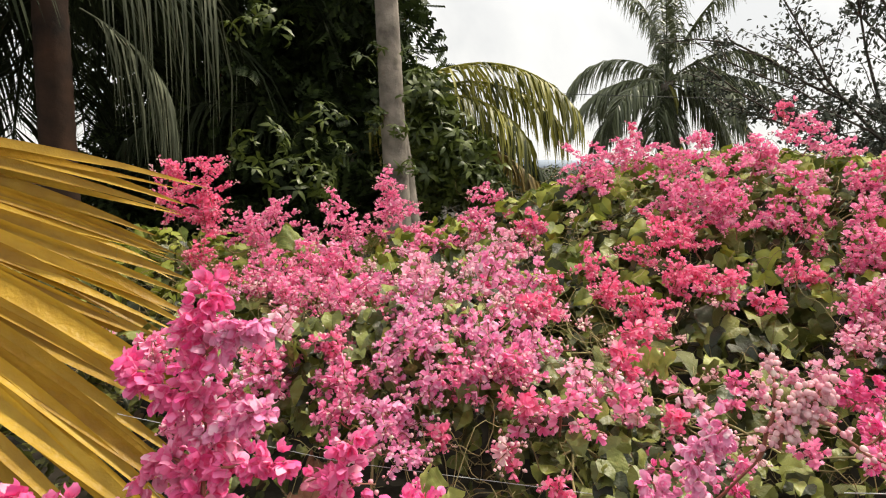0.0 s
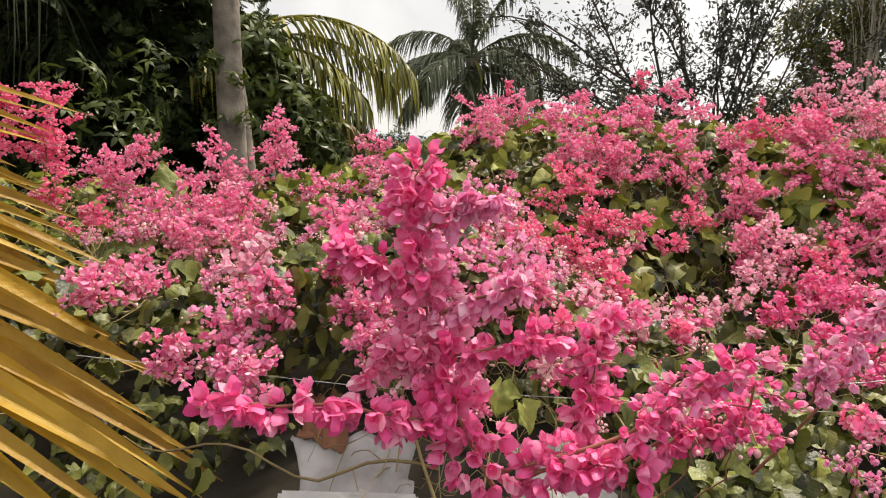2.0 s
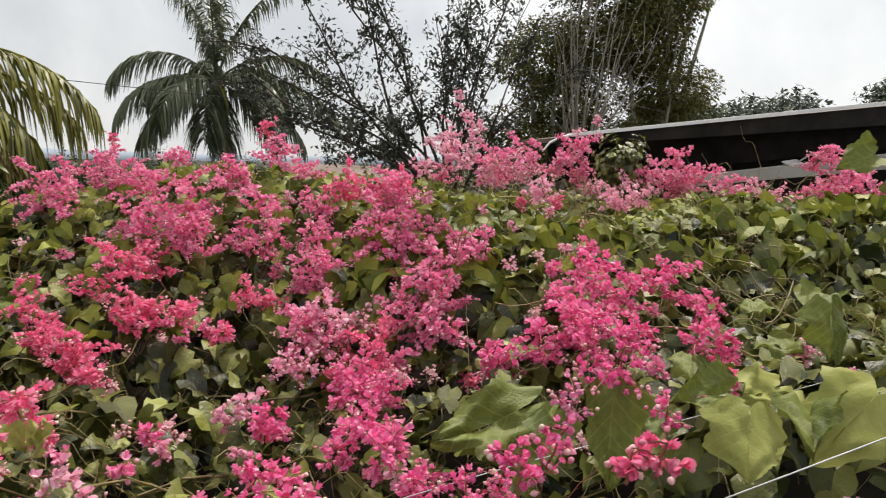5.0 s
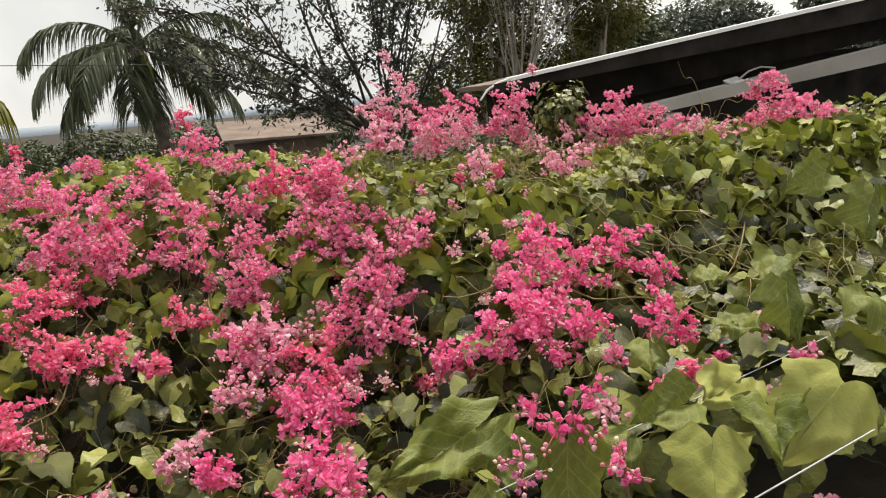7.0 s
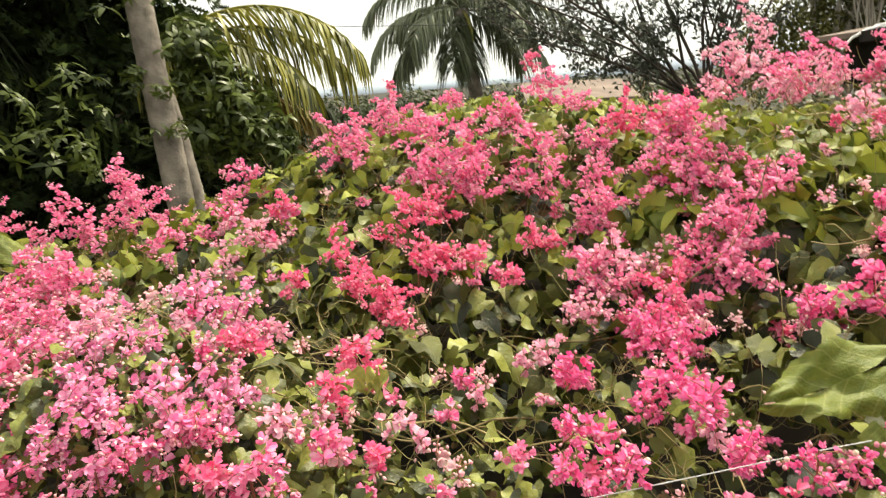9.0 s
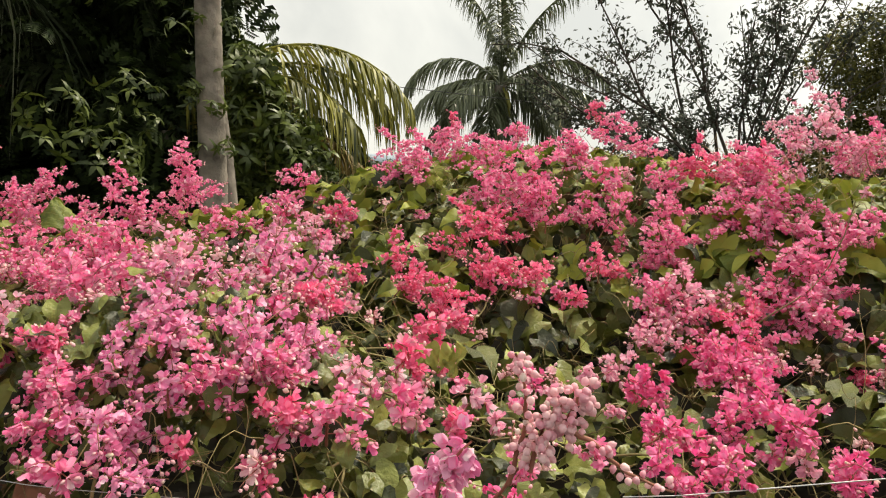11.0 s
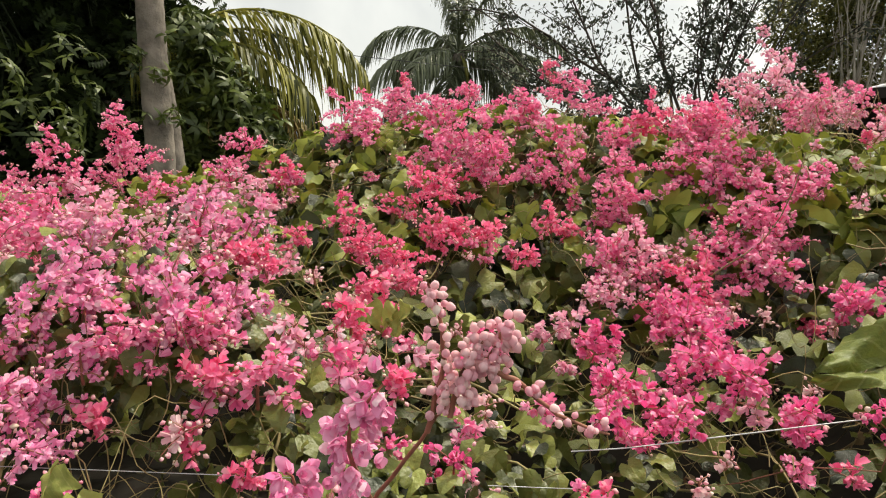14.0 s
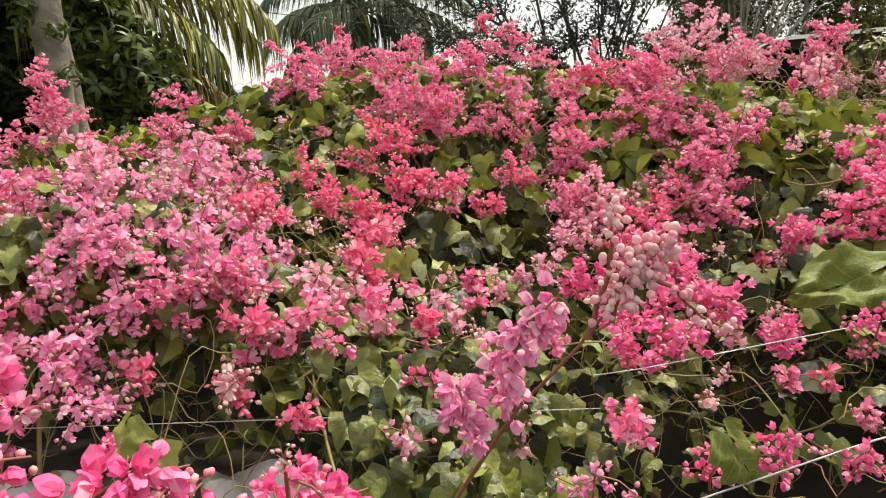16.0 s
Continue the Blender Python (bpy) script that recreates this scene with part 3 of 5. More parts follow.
def fine_blossom(seed):
    """A half-closed flower of three broad rounded tepals and two narrower ones inside, each cupped, in small quads."""
    r = random.Random(seed)
    verts, faces = [], []
    for k in range(5):
        a = 2 * math.pi * (k / 3 if k < 3 else (k - 3) / 2 + 0.16) + r.uniform(-0.2, 0.2)
        wide, open_up, cup = (r.uniform(0.62, 0.8), r.uniform(0.45, 0.95), r.uniform(0.25, 0.5)) if k < 3 else (0.42, 0.35, 0.3)
        long = r.uniform(1.6, 2.0) if k < 3 else 1.3
        ca, sa, b = math.cos(a), math.sin(a), len(verts)
        for n in range(6):
            t = n / 5
            half = wide * (0.10 + 1.0 * math.sin(math.pi * (0.08 + 0.80 * t ** 0.8)))
            out = open_up * math.sin(1.9 * t) + 0.18 * t * t * (1 if k % 2 else -0.4)
            for q in (-1, -0.45, 0, 0.45, 1):
                u, v = half * q, out - cup * q * q * math.sin(math.pi * min(1, t + 0.15))
                verts.append((u * ca + v * sa, -u * sa + v * ca, long * (t - 0.12 * q * q * t + (0.05 if abs(q) == 0.45 else 0.0) * t) + 0.04 * math.sin(7 * q + 5 * t + seed)))
        faces += [(b + n * 5 + m, b + n * 5 + m + 1, b + n * 5 + m + 6, b + n * 5 + m + 5) for n in range(5) for m in range(4)]
    return np.array(verts), np.array(faces)


def fine_bud():
    """A plump pointed bud, turned round its axis."""
    rings = ((0.10, 0.0), (0.34, 0.14), (0.46, 0.38), (0.45, 0.62), (0.33, 0.86), (0.16, 1.02), (0.03, 1.12))
    turn = np.linspace(0, 2 * np.pi, 8, endpoint=False)
    verts = [(r * math.cos(a) * (1 + 0.06 * math.cos(3 * a)), r * math.sin(a) * (1 + 0.06 * math.cos(3 * a)), h) for r, h in rings for a in turn]
    faces = [(n * 8 + k, n * 8 + (k + 1) % 8, (n + 1) * 8 + (k + 1) % 8, (n + 1) * 8 + k) for n in range(6) for k in range(8)]
    return np.array(verts), np.array(faces)


BLOSSOM_MESHES = {t: [mesh_of("blossom", *fine_blossom(k), PETALS[t]) for k in range(6)] for t in PETALS}
BUD_MESHES = {t: mesh_of("bud", *fine_bud(), PETALS["B"] if t == "B" else M_BUD) for t in PETALS}


def near_spray(x, y, z, size, tint, stalk=True):
    """A spray that reaches out towards the path, with every blossom by itself."""
    stems, spots, outs, ends, offs, rng = spray_plan(size, tint, int(1000 * (x + 2 * y + 3 * z + 9)))
    ob = child("flower_spray", mesh_of("flower_spray", *joined(stems), M_STEM_RED), vine, SPRAY_LABELS[tint], m=pose(x, y, z, 15))
    if stalk:
        foot_x, foot_y = x + rng.uniform(-0.16, 0.16), y + 0.32
        low = float(hedge_z(foot_x, foot_y)) - 0.12
        bend = [(x, y, z - 0.3 * size), (x + 0.01, y + 0.03, z - 0.7 * size - 0.02), (x + (foot_x - x) * 0.35, y + 0.12, z + (low - z) * 0.45), (x + (foot_x - x) * 0.7, y + 0.22, z + (low - z) * 0.75), (foot_x, foot_y, low)]
        t = np.linspace(0, 4, 13)
        line = np.stack([np.interp(t, range(5), [p[k] for p in bend]) for k in range(3)], -1) + rng.normal(0, 0.0015, (13, 3))
        child("stalk", mesh_of("stalk", *tube(line - [x, y, z], np.linspace(0.0007, 0.0012, 13), 6), M_STEM_RED), ob, m=pose(0, 0, 0, -15))
    for name, where, ways, meshes, sizes in (("blossom", spots, outs, BLOSSOM_MESHES[tint], (0.0040, 0.0065)), ("bud", ends, offs, [BUD_MESHES[tint]], (0.0045, 0.0085))):
        if not len(where):
            continue
        turned = frames_of(ways, rng.normal(0, 1, ways.shape))
        for k in range(0, len(where), 2 if tint == "B" else 1):
            s = rng.uniform(*sizes) * ((1.3 if name == "bud" else 0.8) if tint == "B" else 0.8 if tint == "L" else 1.0)
            child(name, meshes[k % len(meshes)], ob, m=Matrix.LocRotScale(Vector(where[k]), Matrix(turned[k].tolist()).to_quaternion(), (s, s, s)))


def raceme(line, heads, tint):
    """One stem through the places of line; each of heads (count, spread, least and most size) sets single blossoms, or buds, thick along it."""
    rng = np.random.default_rng(int(sum(1000 * abs(c) for p in line for c in p)))
    p = np.array(line, float)
    t = np.linspace(0, len(p) - 1, 12)
    pts = np.stack([np.interp(t, np.arange(len(p)), p[:, k]) for k in range(3)], -1)
    foot = pts[0]
    ob = child("flower_spray", mesh_of("flower_spray", *tube(pts - foot + rng.normal(0, 0.0008, pts.shape), np.linspace(0.0022, 0.0009, 12), 6), M_STEM_RED), vine, SPRAY_LABELS[tint], m=Matrix.Translation(foot))
    for count, spread, least, most in heads:
        for k in range(count):
            q = 11 * (0.12 + 0.88 * (k + 0.5) / count)
            at = np.array([np.interp(q, np.arange(12), pts[:, c]) for c in range(3)]) - foot
            d = rng.normal(0, 1, 3) + [0, -0.3, 0]
            d /= np.linalg.norm(d)
            at = at + d * spread * rng.uniform(0.25, 1.0) * (1.15 - 0.5 * k / count)
            turn = frames_of((d + [0, 0, -0.5])[None], rng.normal(0, 1, (1, 3)))[0]
            size = rng.uniform(least, most)
            single = "bud" if tint == "B" else "blossom"
            data = BUD_MESHES[tint] if tint == "B" else BLOSSOM_MESHES[tint][k % 6]
            child(single, data, ob, m=Matrix.LocRotScale(Vector(at), Matrix(turn.tolist()).to_quaternion(), (size * rng.uniform(0.85, 1.2), size * rng.uniform(0.85, 1.2), size)))


spray(-1.11, 2.88, 1.36, 0.22, "P")
spray(-1.31, 2.68, 1.32, 0.14, "P")
spray(-1.33, 2.16, 1.23, 0.18, "P")
spray(-1.08, 2.20, 1.24, 0.21, "P")
spray(-0.45, 1.34, 1.36, 0.13, "W")
spray(-0.37, 1.50, 1.38, 0.10, "L")
spray(-0.50, 2.35, 1.32, 0.19, "W")
spray(-0.60, 1.30, 1.33, 0.13, "P")
spray(-0.41, 1.24, 1.31, 0.16, "L")
spray(-0.28, 1.22, 1.28, 0.15, "L")
spray(-0.26, 1.49, 1.34, 0.11, "L")
spray(-0.20, 1.40, 1.31, 0.07, "R")
spray(-0.45, 1.12, 1.24, 0.12, "L")
spray(-0.32, 1.13, 1.24, 0.11, "P")
spray(-0.22, 1.18, 1.25, 0.08, "P")
spray(-0.50, 1.08, 1.22, 0.11, "P")
spray(-0.39, 1.04, 1.18, 0.10, "L")
spray(-0.14, 1.13, 1.20, 0.10, "P")
spray(-0.12, 1.25, 1.23, 0.06, "W")
spray(-0.19, 1.12, 1.20, 0.05, "R")
spray(-0.20, 2.23, 1.30, 0.12, "R")
spray(-0.16, 2.07, 1.24, 0.11, "R")
spray(-0.02, 2.28, 1.33, 0.23, "R")
spray(-0.04, 1.96, 1.20, 0.16, "R")
spray(-0.02, 1.48, 1.23, 0.10, "R")
spray(-0.05, 1.34, 1.23, 0.06, "R")
spray(0.07, 2.14, 1.26, 0.15, "R")
spray(0.20, 2.15, 1.26, 0.10, "R")
spray(0.06, 2.68, 1.57, 0.22, "P")
spray(0.20, 2.60, 1.54, 0.24, "P")
spray(0.22, 2.44, 1.44, 0.17, "P")
spray(0.03, 2.55, 1.50, 0.17, "P")
spray(-0.09, 3.03, 1.67, 0.16, "P")
spray(-0.31, 2.83, 1.56, 0.22, "P")
spray(-0.24, 2.91, 1.61, 0.13, "P")
spray(0.51, 2.91, 1.71, 0.18, "P")
spray(0.47, 3.30, 1.82, 0.10, "R")
spray(-0.14, 3.30, 1.76, 0.08, "R")
spray(-0.19, 3.30, 1.70, 0.10, "P")
spray(1.32, 3.30, 1.81, 0.14, "W")
spray(1.21, 3.30, 1.81, 0.08, "W")
spray(1.43, 3.30, 1.84, 0.08, "W")
spray(1.33, 3.30, 1.69, 0.18, "P")
spray(1.62, 3.30, 1.77, 0.20, "P")
spray(1.51, 3.30, 1.74, 0.14, "P")
spray(0.14, 2.94, 1.70, 0.09, "P")
spray(0.31, 2.74, 1.62, 0.15, "P")
spray(0.43, 2.57, 1.53, 0.18, "P")
spray(0.62, 2.51, 1.56, 0.12, "P")
spray(0.46, 2.38, 1.42, 0.16, "P")
spray(0.61, 2.33, 1.43, 0.16, "P")
spray(0.77, 2.50, 1.61, 0.10, "R")
spray(0.85, 2.40, 1.59, 0.17, "P")
spray(0.78, 2.30, 1.47, 0.22, "P")
spray(0.86, 2.23, 1.47, 0.12, "P")
spray(0.85, 2.15, 1.40, 0.19, "P")
spray(0.60, 2.21, 1.34, 0.19, "P")
spray(0.64, 2.08, 1.26, 0.20, "W")
spray(0.89, 2.02, 1.32, 0.20, "P")
spray(0.84, 1.94, 1.24, 0.17, "P")
spray(0.52, 2.04, 1.22, 0.13, "P")
spray(0.52, 1.89, 1.16, 0.12, "W")
spray(0.72, 1.93, 1.19, 0.17, "R")
spray(0.67, 1.76, 1.14, 0.17, "M")
spray(0.63, 1.84, 1.16, 0.10, "M")
spray(0.36, 1.71, 1.14, 0.10, "W")
spray(0.37, 2.20, 1.29, 0.12, "R")
spray(0.42, 1.58, 1.14, 0.09, "M")
spray(0.39, 1.33, 1.14, 0.08, "M")
spray(0.37, 1.20, 1.14, 0.07, "M")
spray(0.63, 1.53, 1.14, 0.14, "M")
spray(0.66, 1.39, 1.14, 0.10, "M")
spray(0.66, 1.25, 1.14, 0.07, "M")
spray(0.46, 1.20, 1.14, 0.08, "M")
spray(-0.03, 1.22, 1.20, 0.06, "P")
spray(0.05, 1.19, 1.17, 0.05, "R")
spray(0.08, 1.33, 1.18, 0.06, "W")
spray(-0.58, 1.15, 1.27, 0.08, "R")
spray(-0.40, 1.17, 1.28, 0.09, "L")
spray(-0.36, 1.32, 1.34, 0.09, "L")
spray(-0.50, 1.03, 1.18, 0.07, "P")
spray(-0.44, 0.99, 1.15, 0.06, "P")
spray(-0.36, 1.09, 1.22, 0.06, "L")
spray(-0.30, 2.06, 1.25, 0.06, "R")
spray(0.31, 2.08, 1.23, 0.06, "R")
spray(1.36, 3.30, 2.03, 0.05, "W")
spray(1.40, 3.30, 1.93, 0.06, "W")
spray(1.47, 3.30, 1.88, 0.05, "W")
spray(1.33, 1.84, 1.39, 0.17, "M")
spray(1.22, 1.77, 1.33, 0.14, "M")
spray(1.56, 1.80, 1.37, 0.17, "M")
spray(1.33, 1.40, 1.33, 0.12, "M")
spray(1.17, 1.65, 1.29, 0.18, "M")
spray(1.05, 1.68, 1.24, 0.15, "M")
spray(1.22, 1.50, 1.31, 0.13, "M")
spray(1.53, 2.95, 1.68, 0.16, "W")
spray(1.38, 2.95, 1.65, 0.14, "P")
spray(0.88, 2.45, 1.63, 0.11, "R")
spray(0.72, 2.59, 1.63, 0.14, "R")
spray(1.01, 2.09, 1.45, 0.10, "P")
spray(1.31, 2.22, 1.61, 0.13, "W")
spray(1.57, 2.16, 1.59, 0.13, "W")
spray(1.03, 2.35, 1.76, 0.10, "W")
spray(1.30, 2.95, 1.88, 0.07, "W")
spray(1.80, 2.95, 1.84, 0.07, "W")
spray(1.91, 2.95, 1.91, 0.05, "W")
spray(0.94, 2.30, 1.70, 0.08, "W")
spray(-2.13, 2.60, 1.47, 0.32, "R")
spray(-1.92, 2.60, 1.54, 0.23, "R")
spray(-2.11, 2.60, 1.59, 0.10, "R")
spray(-1.96, 2.60, 1.39, 0.15, "R")
spray(-1.66, 2.64, 1.29, 0.27, "P")
spray(-1.55, 2.60, 1.43, 0.12, "P")
spray(-1.54, 2.19, 1.21, 0.13, "R")
spray(-1.78, 2.40, 1.25, 0.14, "R")
spray(-1.31, 2.60, 1.41, 0.14, "P")
spray(-1.25, 2.32, 1.23, 0.23, "P")
spray(-1.04, 2.60, 1.53, 0.13, "P")
spray(-1.05, 2.60, 1.46, 0.11, "P")
spray(-0.87, 2.56, 1.31, 0.17, "P")
spray(-0.71, 2.93, 1.43, 0.20, "P")
spray(-0.68, 2.61, 1.36, 0.15, "P")
spray(-0.78, 1.28, 1.24, 0.14, "W")
spray(-0.69, 1.14, 1.21, 0.14, "P")
spray(-1.05, 1.39, 1.19, 0.12, "P")
spray(-1.07, 1.27, 1.18, 0.10, "P")
spray(-0.75, 1.08, 1.17, 0.13, "L")
spray(-0.83, 1.06, 1.14, 0.10, "P")
spray(-0.69, 1.01, 1.12, 0.09, "P")
spray(-1.07, 2.03, 1.18, 0.17, "P")
spray(-1.24, 2.07, 1.19, 0.15, "P")
spray(-0.46, 2.53, 1.37, 0.13, "R")
spray(2.17, 2.72, 1.73, 0.15, "P")
spray(2.08, 2.72, 1.67, 0.15, "P")
spray(2.26, 2.72, 1.65, 0.16, "P")
spray(2.17, 2.72, 1.62, 0.16, "P")
spray(2.04, 2.72, 1.62, 0.10, "W")
spray(1.93, 2.72, 1.62, 0.11, "W")
spray(1.65, 2.72, 1.75, 0.12, "P")
spray(1.73, 2.72, 1.78, 0.09, "P")
spray(1.59, 2.72, 1.69, 0.10, "P")
spray(1.70, 2.72, 1.67, 0.11, "P")
spray(1.78, 2.72, 1.63, 0.09, "W")
spray(2.36, 2.72, 1.58, 0.12, "W")
spray(2.53, 2.72, 1.58, 0.12, "W")
spray(2.61, 2.72, 1.53, 0.12, "P")
spray(2.49, 2.72, 1.53, 0.08, "P")
spray(1.50, 2.72, 1.72, 0.07, "P")
spray(1.37, 2.72, 1.70, 0.10, "P")
spray(1.30, 2.72, 1.68, 0.10, "W")
spray(1.43, 2.72, 1.66, 0.08, "W")
spray(2.94, 2.72, 1.60, 0.14, "P")
spray(2.98, 2.72, 1.52, 0.16, "P")
spray(2.84, 2.72, 1.52, 0.11, "W")
spray(2.70, 2.45, 1.72, 0.17, "P")
spray(2.82, 2.45, 1.66, 0.19, "P")
spray(2.96, 2.45, 1.60, 0.19, "P")
spray(2.64, 2.45, 1.77, 0.10, "P")
spray(2.32, 2.45, 1.62, 0.11, "W")
spray(2.41, 2.45, 1.59, 0.10, "W")
spray(2.24, 2.45, 1.63, 0.10, "P")
spray(2.53, 2.45, 1.58, 0.10, "W")
# sprays that reach out of the vine towards the path
raceme([(-0.40, 0.62, 0.95), (-0.30, 0.52, 1.15), (-0.342, 0.49, 1.227), (-0.385, 0.52, 1.296), (-0.408, 0.55, 1.37), (-0.424, 0.58, 1.449), (-0.415, 0.59, 1.476)], [], "M")
raceme([(-0.408, 0.55, 1.37), (-0.424, 0.58, 1.449), (-0.418, 0.59, 1.485)], [(80, 0.027, 0.0055, 0.0086)], "M")
raceme([(-0.408, 0.55, 1.37), (-0.447, 0.54, 1.401), (-0.488, 0.54, 1.414)], [(52, 0.016, 0.0055, 0.0086)], "M")
raceme([(-0.407, 0.55, 1.348), (-0.359, 0.54, 1.375), (-0.315, 0.53, 1.39)], [(46, 0.015, 0.0053, 0.0082)], "L")
raceme([(-0.419, 0.57, 1.419), (-0.383, 0.57, 1.447), (-0.345, 0.57, 1.462)], [(49, 0.014, 0.0053, 0.0082)], "L")
raceme([(-0.395, 0.53, 1.323), (-0.342, 0.52, 1.334), (-0.289, 0.52, 1.348)], [(46, 0.016, 0.0055, 0.0086)], "M")
raceme([(-0.395, 0.53, 1.323), (-0.428, 0.53, 1.327), (-0.451, 0.52, 1.303)], [(35, 0.015, 0.0055, 0.0086)], "P")
raceme([(-0.385, 0.52, 1.296), (-0.40, 0.55, 1.345), (-0.408, 0.55, 1.39)], [(60, 0.030, 0.0058, 0.0089)], "P")
raceme([(-0.342, 0.49, 1.227), (-0.37, 0.51, 1.27), (-0.385, 0.52, 1.31)], [(60, 0.030, 0.0058, 0.0092)], "M")
raceme([(-0.369, 0.51, 1.264), (-0.465, 0.48, 1.294), (-0.578, 0.46, 1.294)], [(70, 0.015, 0.0063, 0.0097)], "M")
raceme([(-0.348, 0.49, 1.233), (-0.237, 0.48, 1.279), (-0.191, 0.485, 1.318), (-0.141, 0.49, 1.350)], [(88, 0.016, 0.0046, 0.0070)], "M")
raceme([(-0.333, 0.49, 1.228), (-0.283, 0.48, 1.257), (-0.223, 0.47, 1.255)], [(56, 0.018, 0.0063, 0.0097)], "M")
raceme([(-0.278, 0.50, 1.25), (-0.255, 0.54, 1.305), (-0.244, 0.56, 1.36)], [(52, 0.019, 0.0055, 0.0086)], "M")
raceme([(-0.20, 0.62, 1.19), (-0.165, 0.60, 1.229), (-0.10, 0.62, 1.236), (-0.045, 0.64, 1.243)], [(60, 0.018, 0.0053, 0.0084)], "M")
near_spray(-0.10, 0.60, 1.25, 0.08, "M")
raceme([(0.02, 0.80, 1.10), (0.075, 0.72, 1.26), (0.115, 0.68, 1.335), (0.15, 0.67, 1.39)], [], "B")
raceme([(0.115, 0.68, 1.335), (0.125, 0.67, 1.385), (0.122, 0.66, 1.425), (0.112, 0.65, 1.445)], [(46, 0.009, 0.0040, 0.0070)], "B")
raceme([(0.13, 0.67, 1.35), (0.138, 0.67, 1.385), (0.15, 0.665, 1.41)], [(60, 0.012, 0.0040, 0.0070)], "B")
raceme([(0.125, 0.68, 1.36), (0.155, 0.67, 1.395), (0.165, 0.67, 1.415)], [(95, 0.016, 0.0042, 0.0076)], "B")
raceme([(0.15, 0.67, 1.39), (0.178, 0.67, 1.375), (0.205, 0.68, 1.350), (0.24, 0.69, 1.335)], [(22, 0.007, 0.0045, 0.0075)], "B")
raceme([(0.075, 0.72, 1.26), (0.06, 0.69, 1.31), (0.065, 0.67, 1.345), (0.085, 0.66, 1.375)], [(64, 0.019, 0.0045, 0.0066)], "L")
raceme([(0.05, 0.74, 1.22), (0.03, 0.70, 1.27), (0.02, 0.68, 1.30)], [(52, 0.020, 0.0045, 0.0066)], "L")
near_spray(0.89, 0.95, 1.39, 0.11, "M")
near_spray(0.78, 0.90, 1.39, 0.06, "L", False)
near_spray(0.89, 0.85, 1.39, 0.05, "M", False)
near_spray(0.70, 0.80, 1.39, 0.06, "M")
near_spray(0.67, 0.80, 1.36, 0.06, "M", False)
near_spray(0.71, 0.60, 1.46, 0.04, "R", False)
near_spray(0.68, 0.60, 1.45, 0.03, "R", False)
near_spray(-0.25, 0.55, 1.29, 0.07, "M", False)
near_spray(-0.17, 0.60, 1.27, 0.04, "M", False)
near_spray(-0.14, 0.60, 1.24, 0.06, "M")
near_spray(-0.11, 0.60, 1.23, 0.04, "M", False)
near_spray(0.05, 1.10, 1.11, 0.06, "M", False)
near_spray(0.13, 1.10, 1.09, 0.09, "M")
near_spray(-0.00, 0.95, 1.11, 0.05, "W", False)
near_spray(0.48, 0.95, 1.06, 0.08, "M", False)
near_spray(0.55, 0.92, 1.08, 0.06, "M")
near_spray(0.41, 1.00, 1.04, 0.07, "R", False)
near_spray(0.22, 0.90, 1.06, 0.09, "L", False)
near_spray(0.70, 1.10, 1.19, 0.08, "M")
near_spray(0.77, 1.10, 1.18, 0.07, "M", False)

# short racemes and buds between the large sprays
for _ in range(210):
    x, y = spray_rng.uniform(-1.5, 1.5), spray_rng.uniform(0.92, 2.7)
    if x < -0.65 and y < 1.35:
        continue
    one_spray(x, y, float(hedge_z(x, y)) + spray_rng.uniform(0.0, 0.08), spray_rng.uniform(0.026, 0.055), spray_rng.choice("PPRMWBB" if x > -0.4 else "PLLWB"))


# ---- fence wires strung through the vine ----
def wire(name, pts, radius, mat, label, category):
    ob = thing(name, label, category)
    n = 24
    p = np.array(pts, float)
    t = np.linspace(0, len(p) - 1, n)
    line = np.stack([np.interp(t, np.arange(len(p)), p[:, k]) for k in range(3)], -1)
    child("strand", mesh_of("strand", *tube(line, np.full(n, radius), 5), mat), ob)
    return ob


wire("fence_wire", [(0.23, 0.94, 0.985), (0.57, 0.93, 1.105), (0.86, 0.90, 1.20), (1.3, 0.86, 1.33)], 0.0013, M_WIRE, "thick white fence wire strung through the vine", "wire")
wire("fence_wire", [(0.30, 1.16, 1.105), (0.38, 1.16, 1.115), (0.78, 1.18, 1.18), (1.6, 1.2, 1.30)], 0.0010, M_WIRE, "thin pale fence wire strung through the vine", "wire")
wire("fence_wire", [(-1.0, 1.06, 1.125), (-0.5, 1.02, 1.11), (0.3, 1.12, 1.07)], 0.0006, M_WIRE, "thin grey fence wire strung through the vine", "wire")


# ---- palms ----
def trunk_mesh(name, pts, radii, mat, rings=0.0, sides=12, steps=40):
    p = np.array(pts, float)
    t = np.linspace(0, len(p) - 1, steps)
    line = np.stack([np.interp(t, np.arange(len(p)), p[:, k]) for k in range(3)], -1)
    r = np.interp(t, np.arange(len(p)), radii) * (1 + rings * np.abs(np.sin(np.arange(steps) * 1.57)))
    return mesh_of(name, *tube(line, r, sides), mat)


